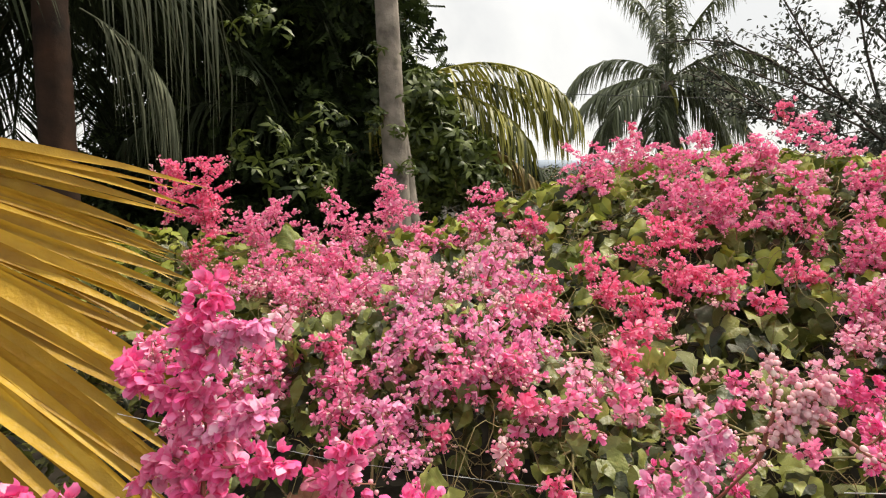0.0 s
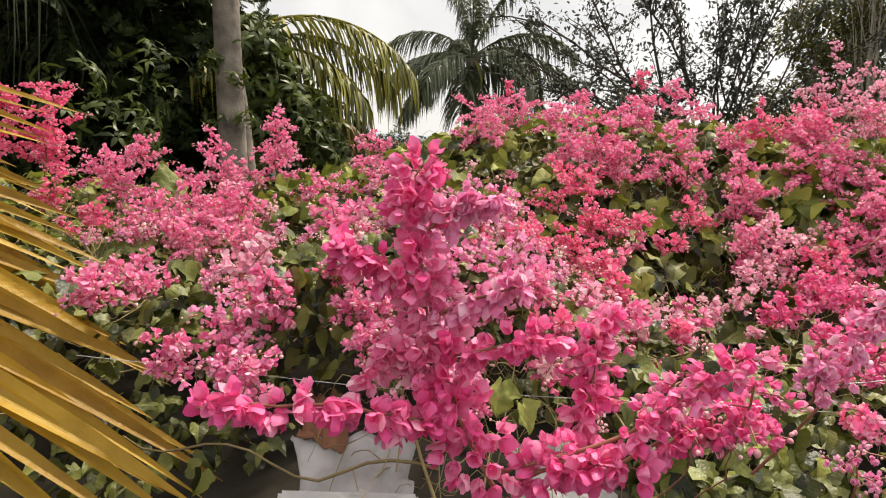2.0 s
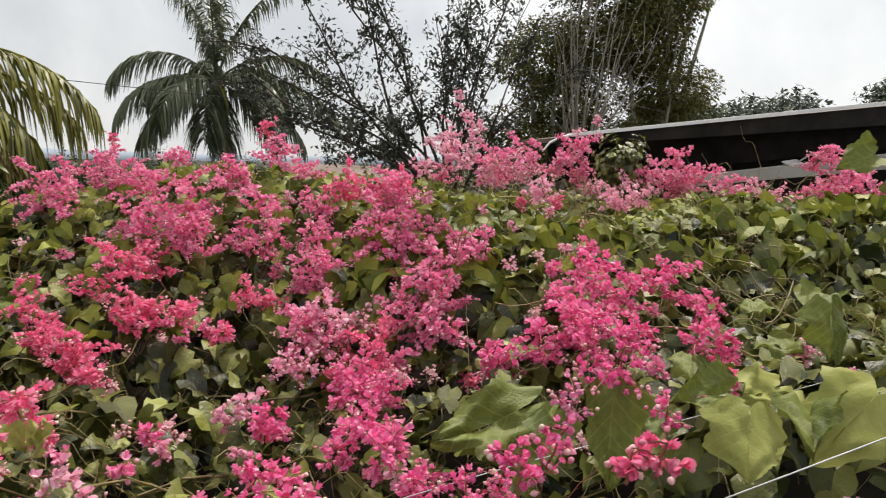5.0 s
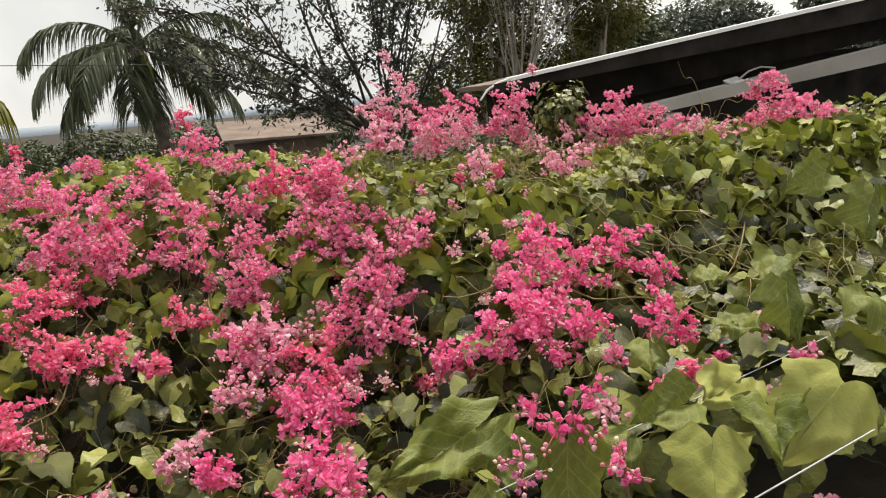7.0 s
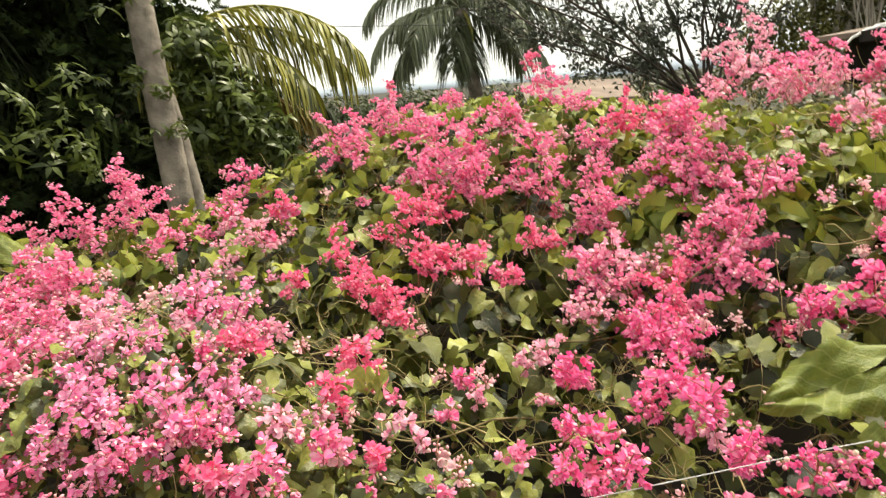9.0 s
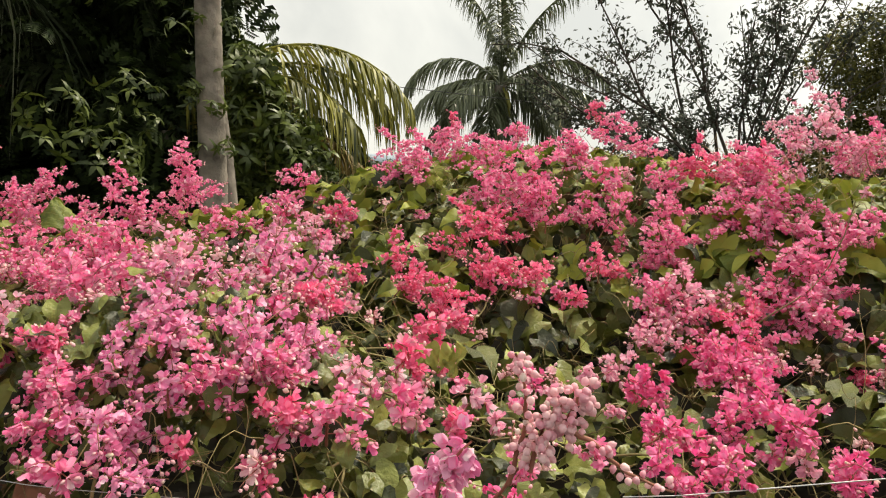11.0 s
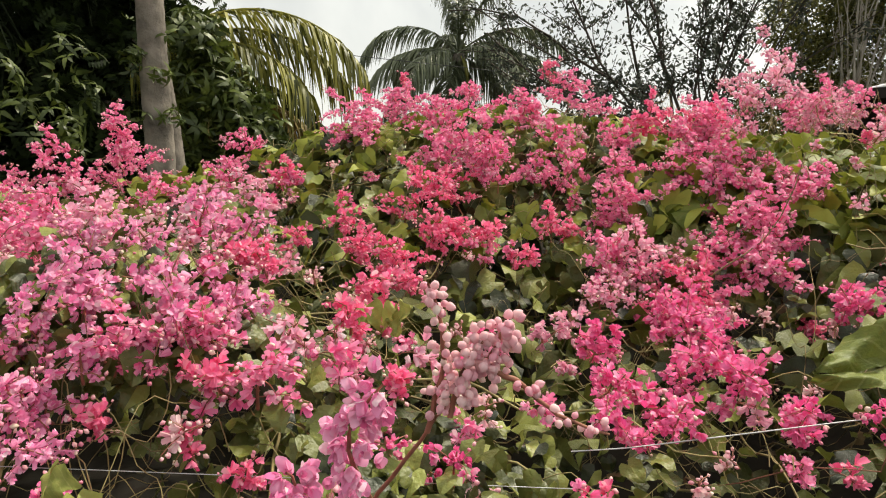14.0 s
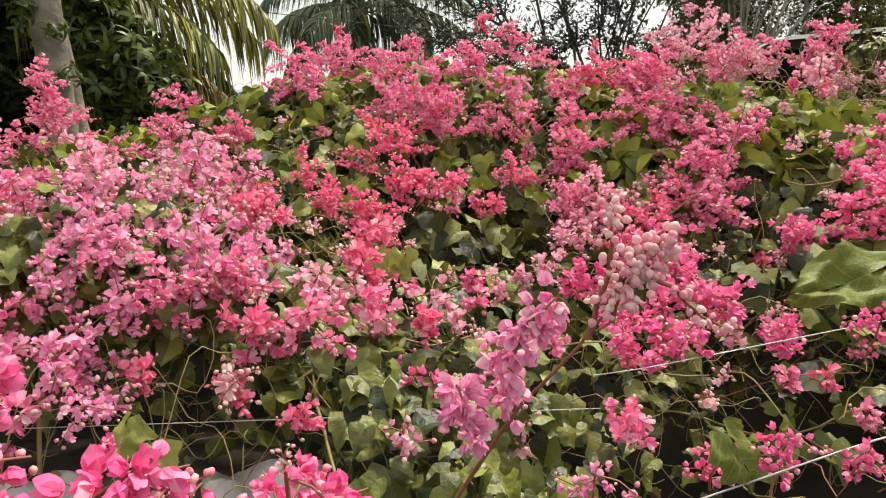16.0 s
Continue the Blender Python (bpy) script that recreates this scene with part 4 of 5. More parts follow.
def arc_frond(length, rise, bend, leaflet, pairs, mat, seed, hang=0.8, width=0.014, gap=0.05, sweep=0.0, ragged=0.12):
    """A feather frond from the origin along +y that starts at the slant rise and bends over by bend (degrees) towards its tip;
    narrow leaflets hang off both sides of the rib. sweep: how far it swings to one side."""
    rng = np.random.default_rng(seed)
    steps = 25
    u = np.linspace(0, 1, steps)
    slant = np.radians(rise - bend * u ** 1.25)
    ways = np.stack([math.sin(sweep) * u, np.cos(slant), np.sin(slant)], -1)
    line = np.concatenate([[[0, 0, 0]], np.cumsum(ways[:-1] * length / (steps - 1), axis=0)])
    pieces = [tube(line, np.linspace(0.024, 0.004, steps) * (length / 2.8), 5)]
    for side in (-1, 1):
        for k in range(pairs):
            at = 0.13 + 0.86 * (k + rng.uniform(-0.3, 0.3)) / pairs
            if rng.random() < gap:
                continue
            p = np.array([np.interp(at, u, line[:, c]) for c in range(3)])
            ahead = np.array([np.interp(at, u, ways[:, c]) for c in range(3)])
            size = leaflet * math.sin(math.pi * min(0.14 + at * 0.80, 0.97)) ** 0.6 * rng.uniform(1 - ragged, 1 + ragged)
            way = np.array([side * 0.62, 0, 0]) + ahead * 0.62 + np.array([0, 0, 0.12]) + rng.normal(0, 0.08, 3)
            way /= np.linalg.norm(way)
            drop = hang * rng.uniform(0.75, 1.25)
            pts = [p + way * size * q * (1 - 0.35 * drop * q) + np.array([0, 0, -drop * size * q * q]) for q in (0, 0.3, 0.65, 1.0)]
            across = np.cross(way, [0, 0, 1.0])
            across = across / (np.linalg.norm(across) + 1e-6) * 0.7 + np.array([0, 0, 0.35]) + rng.normal(0, 0.3, 3)
            across *= width / np.linalg.norm(across)
            v = []
            for pt, w in zip(pts, (0.5, 1.0, 0.8, 0.08)):
                v += [pt - across * w, pt + across * w]
            pieces.append((np.array(v), np.array([(0, 1, 3, 2), (2, 3, 5, 4), (4, 5, 7, 6)])))
    return mesh_of("frond", *joined(pieces), mat)


def arching_palm(name, label, crown, trunk_pts, radii, fronds, leaflet, pairs, bark, seed, hang, width):
    """A palm whose fronds are given one by one: turn round the stem, slant at the base, bend to the tip, length, material."""
    ob = thing(name, label, "palm tree", (crown[0], crown[1], 0))
    child("trunk", trunk_mesh("trunk", [(x - crown[0], y - crown[1], z) for x, y, z in trunk_pts], radii, bark, 0.06), ob, "ringed palm trunk")
    for k, (turn, rise, bend, length, mat) in enumerate(fronds):
        child("frond", arc_frond(length, rise, bend, leaflet, pairs, mat, seed + k, hang, width), ob, m=pose(0, 0, crown[2], 0, 0, turn))
    return ob


G, D = M_PALM, M_PALM_DARK
coconut = arching_palm("coconut_palm", "coconut palm with drooping grey-green fronds", (-0.1, 14.6, 3.22), [(0.35, 14.8, 0), (0.1, 14.7, 1.6), (-0.1, 14.6, 3.22)], [0.17, 0.14, 0.12],
    [(84, 46, 118, 2.36, G), (98, 12, 88, 2.24, G), (118, -18, 50, 1.98, G), (72, -14, 58, 1.98, G), (165, -42, 30, 1.46, G), (-165, -48, 30, 1.38, G), (-128, 22, 105, 1.98, G),
     (-90, 14, 72, 2.67, G), (-80, 42, 88, 2.49, G), (-22, 84, 26, 3.30, G), (24, 82, 30, 3.20, G), (76, 84, 66, 2.90, G), (-82, 72, 58, 3.40, G), (-100, -12, 56, 2.15, G),
     (12, 42, 90, 2.24, G), (-44, 32, 82, 2.24, G), (176, 74, 50, 2.50, G), (50, 20, 80, 2.15, G), (140, 6, 86, 1.89, G), (-62, -20, 48, 1.89, G)], 0.66, 100, M_BARK, 300, 0.85, 0.018)
child("spathe", mesh_of("spathe", *tube([(0.06, -0.15, 3.15), (0.14, -0.3, 3.02), (0.2, -0.4, 2.78), (0.22, -0.42, 2.55)], [0.02, 0.045, 0.04, 0.008], 8), M_PALM_GREEN), coconut, "yellowish flower sheath")

Y, B = M_PALM_GREEN, M_STRAW_DULL
arching_palm("areca_palm", "young palm with arching yellow-green fronds", (-3.0, 6.4, 1.74), [(-2.95, 6.4, 0), (-3.0, 6.4, 1.74)], [0.09, 0.07],
    [(-90, 57, 118, 2.75, Y), (-84, 52, 112, 2.5, Y), (-99, 48, 110, 2.2, Y), (-80, 22, 74, 2.0, B), (-94, 12, 66, 1.9, B),
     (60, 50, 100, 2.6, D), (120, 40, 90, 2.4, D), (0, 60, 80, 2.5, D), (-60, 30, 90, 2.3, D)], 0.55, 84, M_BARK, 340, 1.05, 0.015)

# all in the darkened leaflet colour, which stands for backlight
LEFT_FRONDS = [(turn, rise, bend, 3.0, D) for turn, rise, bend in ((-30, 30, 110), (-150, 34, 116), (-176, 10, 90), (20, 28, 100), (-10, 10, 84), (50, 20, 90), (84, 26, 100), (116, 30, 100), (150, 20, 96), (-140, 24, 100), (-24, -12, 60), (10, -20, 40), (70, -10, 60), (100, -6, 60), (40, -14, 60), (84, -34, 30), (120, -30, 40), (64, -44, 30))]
arching_palm("tall_palm", "tall palm with fronds coloured dark as if backlit and a brown trunk", (-4.42, 4.2, 3.35), [(-4.46, 4.2, 0), (-4.44, 4.2, 1.8), (-4.42, 4.2, 3.35)], [0.14, 0.13, 0.12], LEFT_FRONDS, 0.80, 74, M_BARK_BROWN, 370, 0.75, 0.014)
dead = thing("dead_palm_frond", "grey-green palm frond hanging down from a crown", "palm frond", (-3.95, 4.05, 2.85))
child("frond", arc_frond(0.9, -30, 40, 0.55, 30, M_PALM_GREY, 32, 1.5, 0.009, ragged=0.35), dead, m=pose(-0.1, 0.05, -0.1, 0, 0, -60))
child("frond", arc_frond(1.15, 18, 60, 0.62, 24, M_PALM_GREY, 31, 1.9, 0.009, ragged=0.45), dead, m=pose(0, 0, 0, 0, 0, -86))


# ---- dry yellow frond beside the path ----
def strap(base, tip, width, sag, fold, seed):
    """A long folded leaflet from base to tip."""
    rng = np.random.default_rng(seed)
    a, b = np.array(base), np.array(tip)
    along = (b - a) / np.linalg.norm(b - a)
    across = np.cross(along, np.array([0.25, -0.65, 0.7]) + rng.normal(0, 0.25, 3))
    across /= np.linalg.norm(across)
    up = np.cross(across, along)
    n = 12
    v, f = [], []
    for k in range(n):
        t = k / (n - 1)
        p = a + (b - a) * t + np.array([0, 0, -sag * (4 * t * (1 - t) - t * t)]) + up * 0.004 * math.sin(9 * t + seed)
        w = width * (0.55 + 0.9 * t if t < 0.45 else 0.955 * (1 - ((t - 0.45) / 0.55) ** 2.2) + 0.03)
        v += [p - across * w + up * fold * w, p, p + across * w + up * fold * w * rng.uniform(0.8, 1.2)]
    for k in range(n - 1):
        for m in (0, 1):
            q = k * 3 + m
            f.append((q, q + 1, q + 4, q + 3))
    return np.array(v), np.array(f)


dry = thing("dry_palm_frond", "dry yellow palm frond leaning over the vine", "palm frond", (-2.1, 1.0, 1.75))
root = np.array([-2.1, 1.0, 1.75])
rib_ends = np.array([-2.84, 1.30, 1.80]), np.array([-1.80, 0.92, 1.46])
child("rib", mesh_of("rib", *tube([rib_ends[0] + (rib_ends[1] - rib_ends[0]) * k - root for k in np.linspace(-0.2, 1.1, 6)], np.linspace(0.018, 0.008, 6), 8), M_STRAW), dry, "thick yellow midrib")
tips = np.array([(-1.50, 2.05, 1.565), (-1.66, 2.0, 1.43), (-1.56, 1.90, 1.34), (-1.42, 1.80, 1.25), (-1.30, 1.68, 1.17), (-1.18, 1.54, 1.10), (-1.02, 1.36, 1.02), (-0.82, 1.12, 0.955), (-0.80, 1.0, 0.92), (-0.84, 0.85, 0.92)])
for k in range(42):
    u = k / 41
    tip = np.array([np.interp(u * 9, np.arange(10), tips[:, c]) for c in range(3)]) + np.array([0.05 * math.sin(5 * k), 0.03 * math.cos(3 * k), 0.018 * math.sin(7 * k)]) * min(1, k)
    base = rib_ends[0] + (rib_ends[1] - rib_ends[0]) * u
    child("leaflet", mesh_of("leaflet", *strap(base - root, tip - root, 0.026 + 0.006 * math.sin(4 * k), -0.03 + 0.02 * math.sin(2 * k), 0.8, k), M_STRAW), dry)


# ---- trees ----
def pinnate(pairs=6, wide=0.16):
    """A feathered leaf one long, of paired narrow leaflets in quads."""
    v, f = [], []
    for k in range(pairs):
        y = 0.15 + 0.8 * k / pairs
        for side in (-1, 1):
            b = len(v)
            L = 0.36 * (1 - 0.35 * abs(k / pairs - 0.4))
            v += [(0, y, 0), (side * L * 0.45, y + 0.18 * L - wide * 0.35, 0.02), (side * L, y + 0.45 * L, -0.06), (side * L * 0.5, y + 0.35 * L + wide * 0.35, 0.02)]
            f.append((b, b + 1, b + 2, b + 3))
    return np.array(v), np.array(f)


def whorl(count=5):
    """A drooping cluster of lance-shaped leaves about one long, in quads."""
    v, f = [], []
    for k in range(count):
        a = 2 * math.pi * (k + 0.3 * math.sin(3 * k)) / count
        ca, sa, long = math.cos(a), math.sin(a), 0.75 + 0.25 * math.cos(2.3 * k)
        b = len(v)
        for r, w, z in ((0.08, 0.02, 0.0), (0.35, 0.13, 0.06), (0.68, 0.11, -0.06), (1.0, 0.01, -0.32)):
            for side in (-1, 1):
                v.append((ca * r * long - side * sa * w, sa * r * long + side * ca * w, z * long + 0.04 * abs(side) * (1 - r)))
        f += [(b + 2 * n, b + 2 * n + 1, b + 2 * n + 3, b + 2 * n + 2) for n in range(3)]
    return np.array(v), np.array(f)


def blade():
    v = np.array([(0, 0, 0), (-0.22, 0.4, 0.05), (0, 1.0, -0.05), (0.22, 0.4, 0.05)])
    return v, np.array([(0, 1, 2, 3)])


def clumps(centres, radii, count, seed, flat=0.8):
    """Places in uneven clumps, denser to their outsides, and the way outwards."""
    rng = np.random.default_rng(seed)
    pick = rng.integers(0, len(centres), count)
    d = rng.normal(0, 1, (count, 3))
    d /= np.linalg.norm(d, axis=1)[:, None]
    r = np.asarray(radii)[pick] * rng.uniform(0.15, 1.0, count) ** 0.45
    wob = 1 + 0.25 * np.sin(5 * d[:, 0] + pick) * np.cos(4 * d[:, 2] + 2 * pick)
    return np.asarray(centres)[pick] + d * (r * wob)[:, None] * [1, 1, flat], d, rng


def crown_mesh(name, shape, places, outs, size, mat, rng, hang=0.4):
    nrm = outs * 0.6 + rng.normal(0, 0.6, outs.shape) + [0, 0, 0.6]
    ahead = outs + rng.normal(0, 0.7, outs.shape) + [0, 0, -hang]
    return mesh_of(name, *scatter([shape[0]], shape[1], frames_of(nrm, ahead), places, rng.uniform(*size, len(places)), rng), mat)


# the grey trunk and the dark tree behind the vine
dark = thing("dark_tree", "dense dark green tree with feathered leaves and grey trunk", "tree", (-2.25, 5.6, 0))
child("trunk", trunk_mesh("trunk", [(0.32, -0.5, 0), (0.245, -0.5, 1.3), (0.205, -0.5, 2.0), (0.17, -0.5, 2.8), (0.05, -0.5, 5.5)], [0.105, 0.10, 0.095, 0.09, 0.08], M_BARK, 0.03, 14, 60), dark, "smooth grey trunk")
child("trunk", trunk_mesh("trunk", [(0.40, -0.42, 0), (0.34, -0.42, 1.0), (0.28, -0.43, 1.55), (0.24, -0.45, 1.9)], [0.08, 0.075, 0.07, 0.06], M_BARK, 0.03, 12, 40), dark, "second grey stem beside the trunk")
spots = [(x, y, z) for x, y, z in ((-1.0, 1.0, 0.9), (-1.8, 0.9, 1.2), (-2.6, 0.6, 0.9), (-0.95, 1.3, 2.0), (-1.4, 0.8, 2.2), (-2.3, 0.9, 2.3), (-0.9, 1.0, 3.3), (-1.9, 0.8, 3.5), (-2.9, 1.0, 3.2), (-1.25, 1.1, 3.3), (-1.6, 1.6, 4.3), (-0.6, 1.0, 1.3), (-3.2, 1.6, 1.6), (-1.0, 1.2, 2.2), (-1.1, 0.6, 3.9), (-2.2, 1.8, 1.6), (-1.2, 1.9, 1.5), (-2.2, 1.8, 2.8), (-1.2, 1.9, 2.9), (-3.6, 1.2, 2.6), (-3.0, 0.4, 1.5), (-3.5, 1.0, 3.8))]
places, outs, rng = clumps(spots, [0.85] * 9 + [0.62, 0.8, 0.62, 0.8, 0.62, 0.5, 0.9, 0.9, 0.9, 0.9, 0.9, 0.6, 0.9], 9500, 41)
# the crown's deep shade is put into its leaf colour
child("crown", crown_mesh("crown", pinnate(), places, outs, (0.16, 0.36), M_TREE, rng), dark, "feathered leaves coloured dark as in deep shade", "stuff")
near_right = [(0.3, 0.3, 1.5), (0.28, 0.3, 1.9), (0.2, 0.3, 2.25), (0.5, 0.3, 1.7), (0.72, 0.3, 1.45)]
places, outs, rng = clumps(near_right, [0.34, 0.34, 0.26, 0.32, 0.28], 620, 44)
child("side_foliage", crown_mesh("side_foliage", whorl(6), places, outs, (0.09, 0.17), M_LIT, rng), dark, "leaves beside the trunk in a mid-green coloured as lit", "stuff")
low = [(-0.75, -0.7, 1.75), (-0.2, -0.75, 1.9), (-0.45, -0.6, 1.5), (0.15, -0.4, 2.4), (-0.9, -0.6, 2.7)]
# lighter colour here for leaves that catch the light
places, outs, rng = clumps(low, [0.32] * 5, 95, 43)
child("low_foliage", crown_mesh("low_foliage", whorl(5), places, outs, (0.08, 0.15), M_LIT, rng), dark, "leaves on the low branches coloured lighter as if lit", "stuff")
sprigs = [(0.12, -0.62, 2.45), (0.34, -0.6, 2.2), (0.30, -0.62, 1.9), (0.12, -0.6, 2.0), (0.36, -0.6, 1.62), (0.14, -0.62, 1.6)]
places, outs, rng = clumps(sprigs, [0.08] * 6, 34, 45)
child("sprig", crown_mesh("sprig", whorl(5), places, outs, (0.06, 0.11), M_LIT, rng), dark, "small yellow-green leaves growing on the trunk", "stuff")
# the thin, half-bare tree
bare = thing("sparse_tree", "half-bare tree with thin branches and few small leaves", "tree", (3.05, 9.2, 0))


def stem_fan(start, stems, low, high, length, thick, twigs, seed, deep=0.25, wobble=0.07):
    """Long thin stems that fan out from one foot between two slants (0 is upright, in radians), with twigs; gives tubes and leaf places."""
    rng = np.random.default_rng(seed)
    pieces, ends = [], []
    for k in range(stems):
        slant = low + (high - low) * (k + rng.uniform(0.1, 0.9)) / stems
        way = np.array([math.sin(slant), rng.normal(0, deep), math.cos(slant)])
        far, p, pts = rng.uniform(*length), np.array(start) + rng.normal(0, 0.06, 3), []
        for q in range(9):
            pts.append(p)
            way = way + rng.normal(0, wobble, 3) + [0, 0, 0.03]
            way /= np.linalg.norm(way)
            p = p + way * far / 8
        r = thick * rng.uniform(0.7, 1.2)
        pieces.append(tube(pts, np.linspace(r, r * 0.3, 9), 5))
        for _ in range(twigs):
            q = rng.integers(2, 8)
            side = way + rng.normal(0, 0.55, 3)
            side /= np.linalg.norm(side)
            twig = [pts[q] + side * d + [0, 0, 0.06 * d * d] + rng.normal(0, 0.015, 3) for d in np.linspace(0, rng.uniform(0.25, 0.75), 5)]
            pieces.append(tube(twig, np.linspace(r * 0.4, r * 0.15, 5), 3))
            ends.extend(twig[1:])
    return joined(pieces), np.array(ends)


left, left_ends = stem_fan((-0.1, 0, 1.35), 13, -1.05, 0.12, (2.6, 4.4), 0.024, 18, 51, 0.25, 0.16)
right, right_ends = stem_fan((0.15, 0.1, 1.2), 7, -0.05, 0.30, (2.0, 3.2), 0.018, 9, 53, 0.25, 0.12)
foot = tube([(0.1, 0, 0), (0.06, 0, 0.7), (0.02, 0, 1.3)], [0.09, 0.07, 0.05], 8)
child("trunk", mesh_of("trunk", *joined([foot, left, right]), M_BARK_DARK), bare, "thin dark branches")
rng = np.random.default_rng(52)
ends = np.concatenate([left_ends, right_ends])
pick = ends[rng.integers(0, len(ends), 10000)] + rng.normal(0, 0.05, (10000, 3))
child("crown", crown_mesh("crown", blade(), pick, rng.normal(0, 1, (10000, 3)), (0.05, 0.095), M_SPARSE, rng), bare, "scattered small grey-green leaves", "stuff")


def leafy_tree(name, label, place, centres, radii, count, size, seed, mat=M_FINE, stems=5, group="trees behind the hedge"):
    ob = thing(name, label, "tree", place, group)
    rng = np.random.default_rng(seed)
    for k in range(stems):
        c = np.array(centres[k % len(centres)]) + rng.normal(0, 0.3, 3) * [1, 1, 0.6] + [0, -0.3 if k > len(centres) else 0, 0]
        child("trunk" if k == 0 else "limb", mesh_of("limb", *tube([(rng.normal(0, 0.1), rng.normal(0, 0.1), 0), c * [0.4, 0.4, 0.5], c], [0.07, 0.045, 0.012], 6), M_BARK_PALE), ob)
    places, outs, rng = clumps(centres, radii, count, seed)
    child("crown", crown_mesh("crown", blade(), places, outs, size, mat, rng), ob, "", "stuff")
    return ob


bushy = leafy_tree("leafy_tree", "bushy olive-green tree with fine leaves and pale stems", (4.6, 9.6, 0), [(-0.5, 0, 1.9), (0.4, 0.2, 2.6), (0.1, 0.3, 3.3), (0.8, 0.4, 1.8), (0.9, 0.2, 3.6), (0.7, 0, 4.6)], [0.75] * 6, 40000, (0.04, 0.085), 61, stems=12)
twigs, _ = stem_fan((0.2, -0.75, 1.6), 24, -0.35, 0.60, (1.6, 3.2), 0.015, 4, 65, 0.1)
child("twig_tangle", mesh_of("twig_tangle", *twigs, M_BARK_PALE), bushy, "pale bare twigs", "stuff")
leafy_tree("leafy_tree", "tall olive-green tree with fine leaves and pale stems", (6.2, 9.4, 0), [(-0.3, 0, 1.9), (0.3, 0, 2.8), (-0.2, 0, 3.6), (0.3, 0.2, 4.3), (0.0, 0, 5.0)], [0.7] * 5, 38000, (0.04, 0.085), 62, stems=10)
M_SHRUB = material("dark_shrub_leaf", (0.02, 0.032, 0.012), (0.08, 0.10, 0.03), 0.5, 3, 0.15, 0.7)
leafy_tree("shrub", "low dark green shrub beyond the vine", (-1.2, 6.3, 0), [(-1.6, 0, 0.8), (-0.9, 0, 0.95), (-0.2, 0, 1.0), (0.5, 0.1, 0.98), (1.2, 0, 1.02), (1.9, 0.1, 1.0), (2.6, 0, 1.05), (3.3, 0.1, 1.05), (4.0, 0, 1.1), (4.7, 0, 1.1)], [0.55] * 10, 15000, (0.05, 0.10), 64, M_SHRUB, 6)
leafy_tree("leafy_tree", "low rounded dark green tree", (10.4, 13.6, 0), [(-1.3, 0, 2.5), (-0.6, 0, 2.75), (0.1, 0, 2.3), (1.0, 0, 1.9), (2.0, 0, 1.8), (3.2, 0.3, 1.9), (4.5, 0, 1.9)], [0.75, 0.7, 0.6, 0.8, 0.8, 0.8, 0.8], 18000, (0.08, 0.14), 63, M_SHRUB)
M_FAR = material("hazy_far_tree_leaf", (0.06, 0.075, 0.055), (0.14, 0.16, 0.12), 0.7, 3, 0.1, 0.7)
for k in range(9):
    leafy_tree("distant_tree", "distant hazy grey-green tree beyond the house", (18.6 + 2.4 * k, 26 - 1.2 * k + (k % 3), 0), [(-1.2, 0, 2.2), (0, 0, 3.2 + 0.42 * k), (1.3, 0, 2.6 + 0.3 * k)], [1.5, 1.4, 1.5], 5200, (0.2, 0.36), 70 + k, M_FAR, 3, "distant trees beyond the house")


for k in range(7):
    x = -13.0 + 3.4 * k
    leafy_tree("distant_bush", "distant dark green bush beyond the garden", (x, 27.0 + (k % 3), 0), [(-1.2, 0, 0.9), (0.2, 0, 1.1 + 0.15 * (k % 2)), (1.4, 0, 0.95)], [0.85] * 3, 2200, (0.12, 0.24), 80 + k, M_SHRUB, 2, "bushes along the horizon")


# ---- house with a shadow-coloured fascia under a white roof edge ----
house = thing("house", "low house with white roof edge and fascia boards coloured as in shadow", "house", (4.2, 4.6, 0))


def hpart(name, mat, x0, y0, z0, x1, y1, z1, parent=None, label="", bevel=0.004):
    return part(name, box(x0 - 4.2, y0 - 4.6, z0, x1 - 4.2, y1 - 4.6, z1, bevel), mat, parent or house, label)


def sloped(name, mat, x0, x1, y0, y1, bottom0, top0, bottom1, top1, label=""):
    """A board from x0 to x1 whose lower and upper edges slope."""
    bm = box(0, 0, 0, 1, 1, 1)
    for v in bm.verts:
        u, w, s = v.co.x, v.co.y, v.co.z
        lo, hi = bottom0 + (bottom1 - bottom0) * u, top0 + (top1 - top0) * u
        v.co = Vector((x0 + (x1 - x0) * u - 4.2, y0 + (y1 - y0) * w - 4.6, lo + (hi - lo) * s))
    return part(name, bm, mat, house, label)


sloped("roof_edge", M_ROOF_EDGE, 2.26, 6.6, 3.90, 4.0, 1.882, 1.902, 2.405, 2.435, "white metal roof edge")
sloped("fascia", M_FASCIA, 2.17, 6.6, 3.92, 3.96, 1.82, 1.873, 2.20, 2.393, "fascia board coloured as in shadow")
sloped("inner_beam", M_FASCIA, 2.30, 6.6, 4.30, 4.36, 1.60, 1.85, 2.05, 2.36, "beam under the eave coloured as in shadow")
sloped("roof", M_BROWN, 2.17, 6.6, 3.98, 4.5, 1.845, 1.873, 2.365, 2.393, "brown sheet roof")
sloped("wall_beam", M_PLASTER, 3.05, 6.6, 3.80, 3.9, 1.60, 1.66, 1.91, 2.06, "grey plastered beam")
hpart("wall", M_PLASTER, 3.15, 4.05, 0, 6.6, 4.2, 1.2)
# dark sheet added to stand for the shade under the eave
hpart("eave_shade_wall", M_FASCIA, 2.75, 4.5, 0, 6.6, 4.6, 1.9)
hpart("post", M_PLASTER, 3.24, 3.80, 0, 3.36, 3.9, 1.60)
hpart("window_sill", M_ROOF_EDGE, 3.5, 3.98, 1.40, 5.6, 4.06, 1.44)

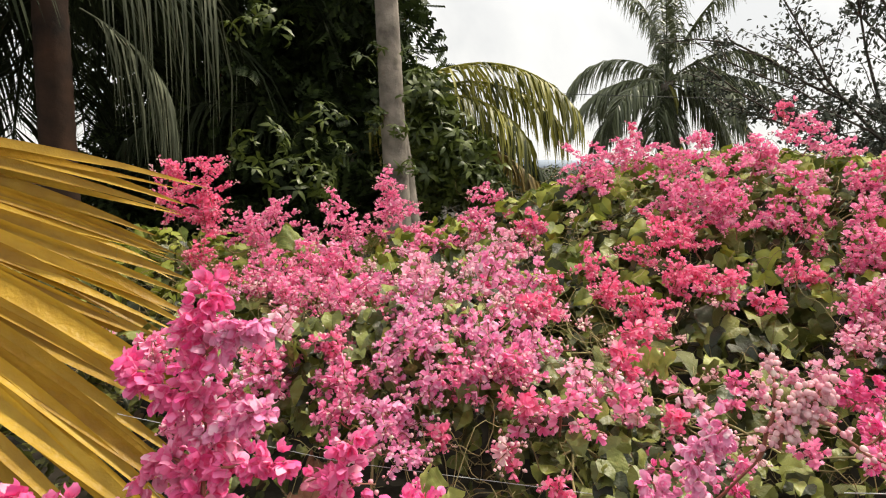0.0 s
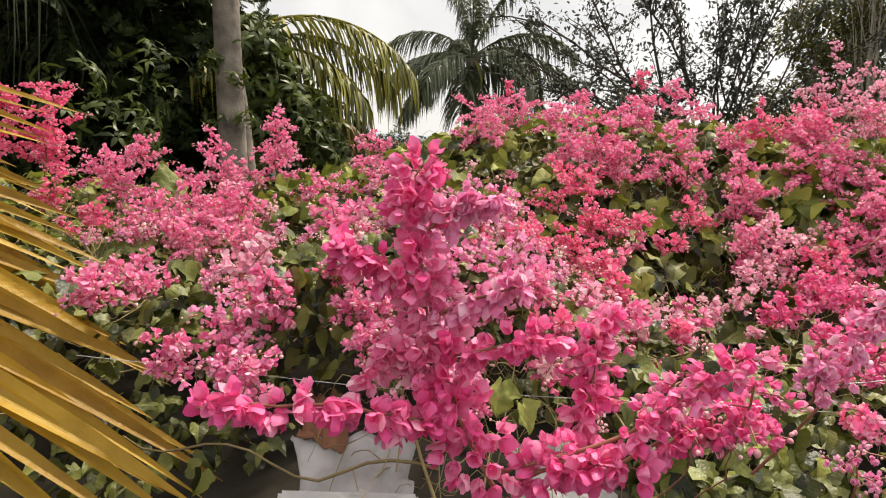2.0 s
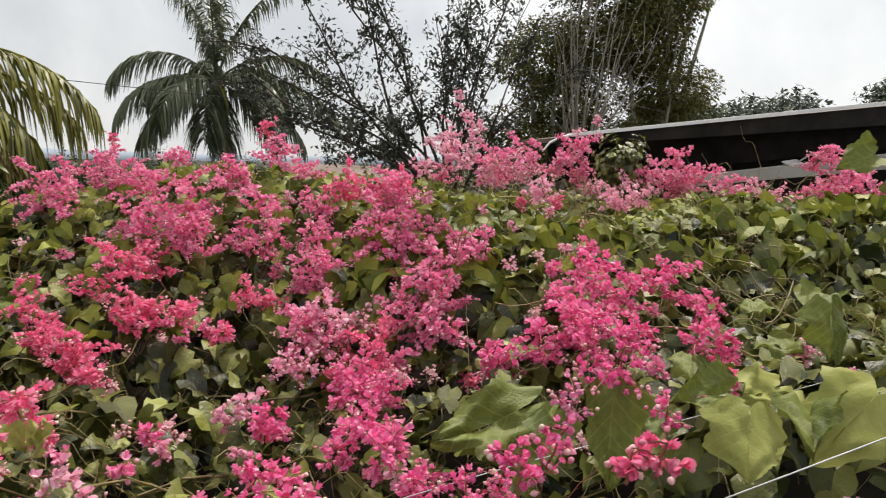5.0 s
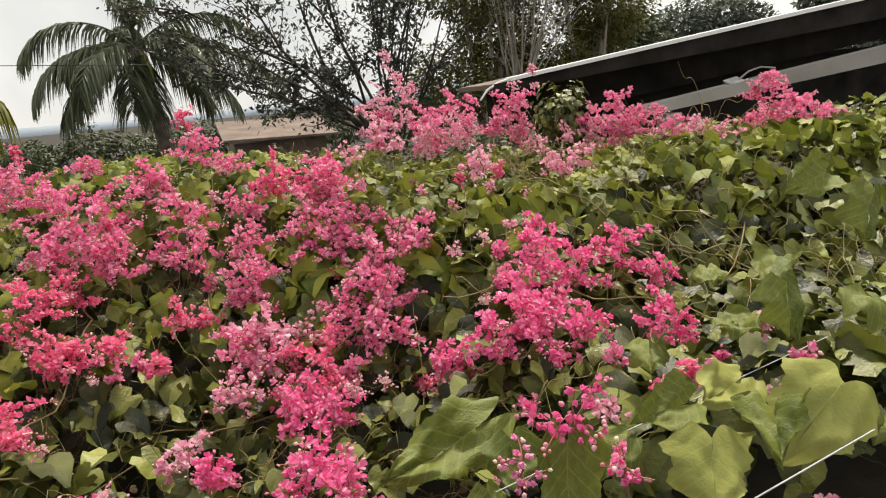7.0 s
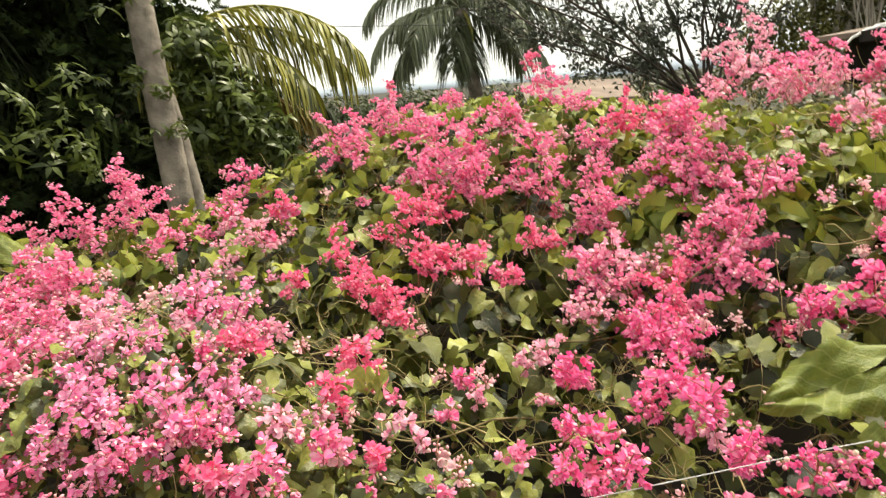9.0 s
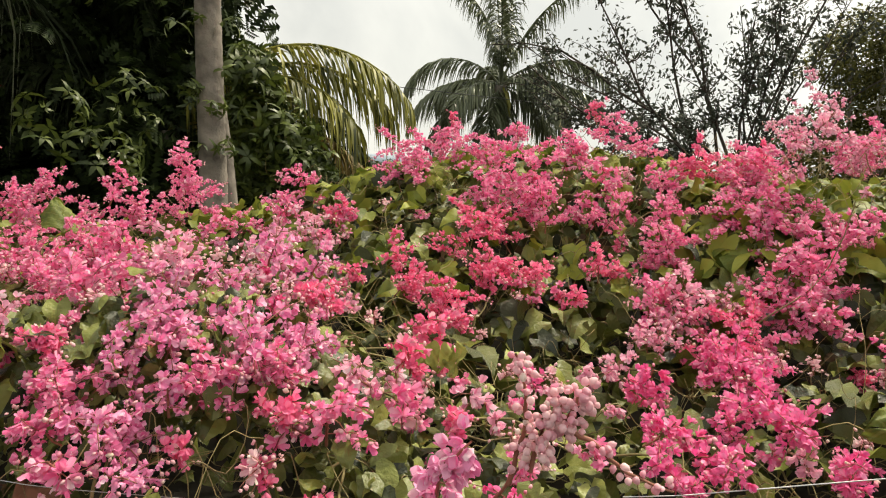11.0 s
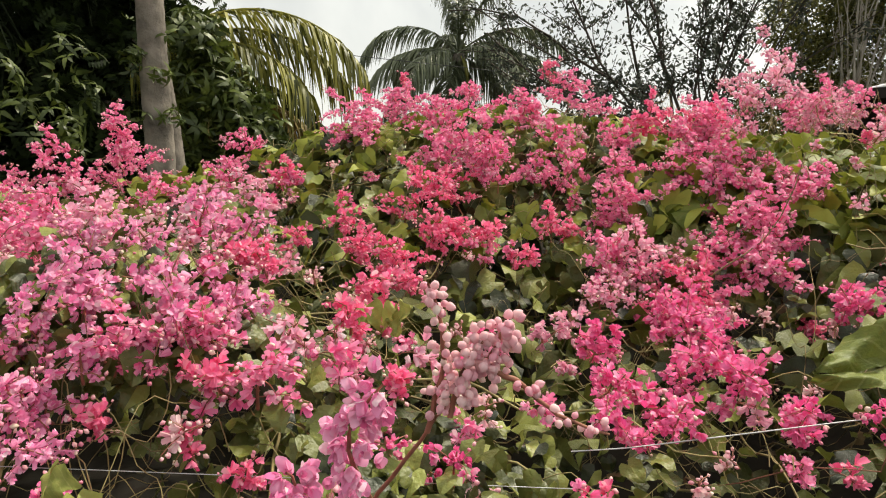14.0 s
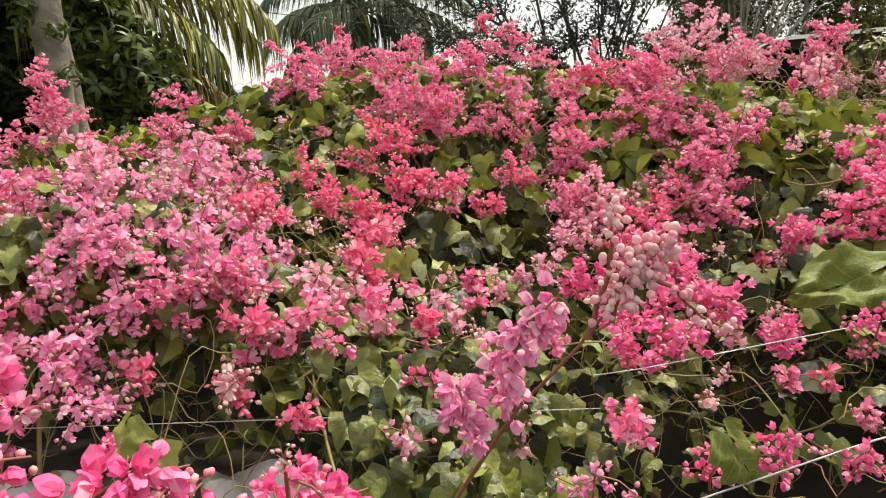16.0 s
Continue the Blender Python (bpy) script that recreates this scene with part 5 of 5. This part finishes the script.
child("gutter_end", mesh_of("gutter_end", *tube([(2.27 - 4.2, 3.95 - 4.6, 1.892), (2.20 - 4.2, 3.95 - 4.6, 1.878), (2.13 - 4.2, 3.95 - 4.6, 1.845), (2.08 - 4.2, 3.95 - 4.6, 1.79)], [0.010, 0.008, 0.007, 0.005], 6), M_ROOF_EDGE), house, "bent white edge strip")

# a lower brown roof far behind the vine
shed = thing("shed", "low brown shed roof beyond the vine", "shed", (2.9, 20, -0.3))
part("wall", box(-1.2, 0, 0, 1.3, 2.4, 1.35), M_BROWN, shed)
roof = box(-1.5, -0.4, 1.40, 1.6, 2.6, 1.46)
for v in roof.verts:
    v.co.z += 0.16 * (v.co.y + 0.4) - 0.03 * v.co.x
part("roof", roof, M_BROWN, shed, "brown sheet roof")

# power lines over the far garden
wire("power_line", [(-6, 12, 3.1), (0, 12.5, 2.75), (3, 12.5, 2.55), (9, 13, 2.6)], 0.006, M_CABLE, "thin dark power line across the sky", "cable")

# scrap lying in the vine's foot
def crumpled(name, parent, mat, wide, deep, seed, lift):
    bm = bmesh.new()
    bmesh.ops.create_grid(bm, x_segments=18, y_segments=12, size=0.5)
    off = Vector((seed, 0.3 * seed, 0))
    for v in bm.verts:
        v.co = Vector((v.co.x * wide * (1 + 0.25 * noise.noise(v.co * 3 + off)), v.co.y * deep * (1 + 0.25 * noise.noise(v.co * 4 + off)), 0.035 * noise.noise(v.co * 4 + off) + 0.008 * noise.noise(v.co * 11 + off) + v.co.y * lift))
    bmesh.ops.solidify(bm, geom=bm.faces[:], thickness=0.004)
    for face in bm.faces:
        face.smooth = True
    return part(name, bm, mat, parent)


tub = thing("white_tub", "broken white plastic tub lying under the vine", "tub", (-0.52, 1.0, 0.90))
tub.rotation_euler = (0.25, 0.08, 0.2)
part("side", box(-0.11, -0.03, -0.07, 0.08, -0.018, 0.06, 0.006), M_WHITE, tub)
part("rim", box(-0.125, -0.042, 0.045, 0.095, -0.012, 0.062, 0.006), M_WHITE, tub)
crumpled("flap", tub, M_WHITE, 0.20, 0.16, 3.1, 0.05).location = (0.0, 0.06, 0.02)
sheet = thing("rusty_sheet", "rusty brown metal sheet beside a white tub", "metal sheet", (-0.59, 1.12, 1.01))
crumpled("plate", sheet, M_RUST, 0.08, 0.08, 7.7, 0.06)
bag = thing("plastic_sheet", "crumpled pale plastic sheet under the vine", "plastic sheet", (-0.18, 1.05, 0.95))
crumpled("fold", bag, M_WHITE, 0.16, 0.16, 1.3, 0.06)

scrap = thing("metal_scrap", "pale bent metal scrap lying on the house beam", "metal scrap", (3.80, 3.85, 1.752))
plate = part("plate", box(-0.07, -0.035, 0, 0.07, 0.035, 0.008, 0.002), M_WHITE, scrap)
plate.rotation_euler = (0.5, -0.12, 0.2)
child("rod", mesh_of("rod", *tube([(0.04, 0, 0.01), (0.12, 0, 0.055), (0.22, 0, 0.075), (0.34, 0, 0.06)], [0.006] * 4, 6), M_PLASTER), scrap, "thin bent rod")
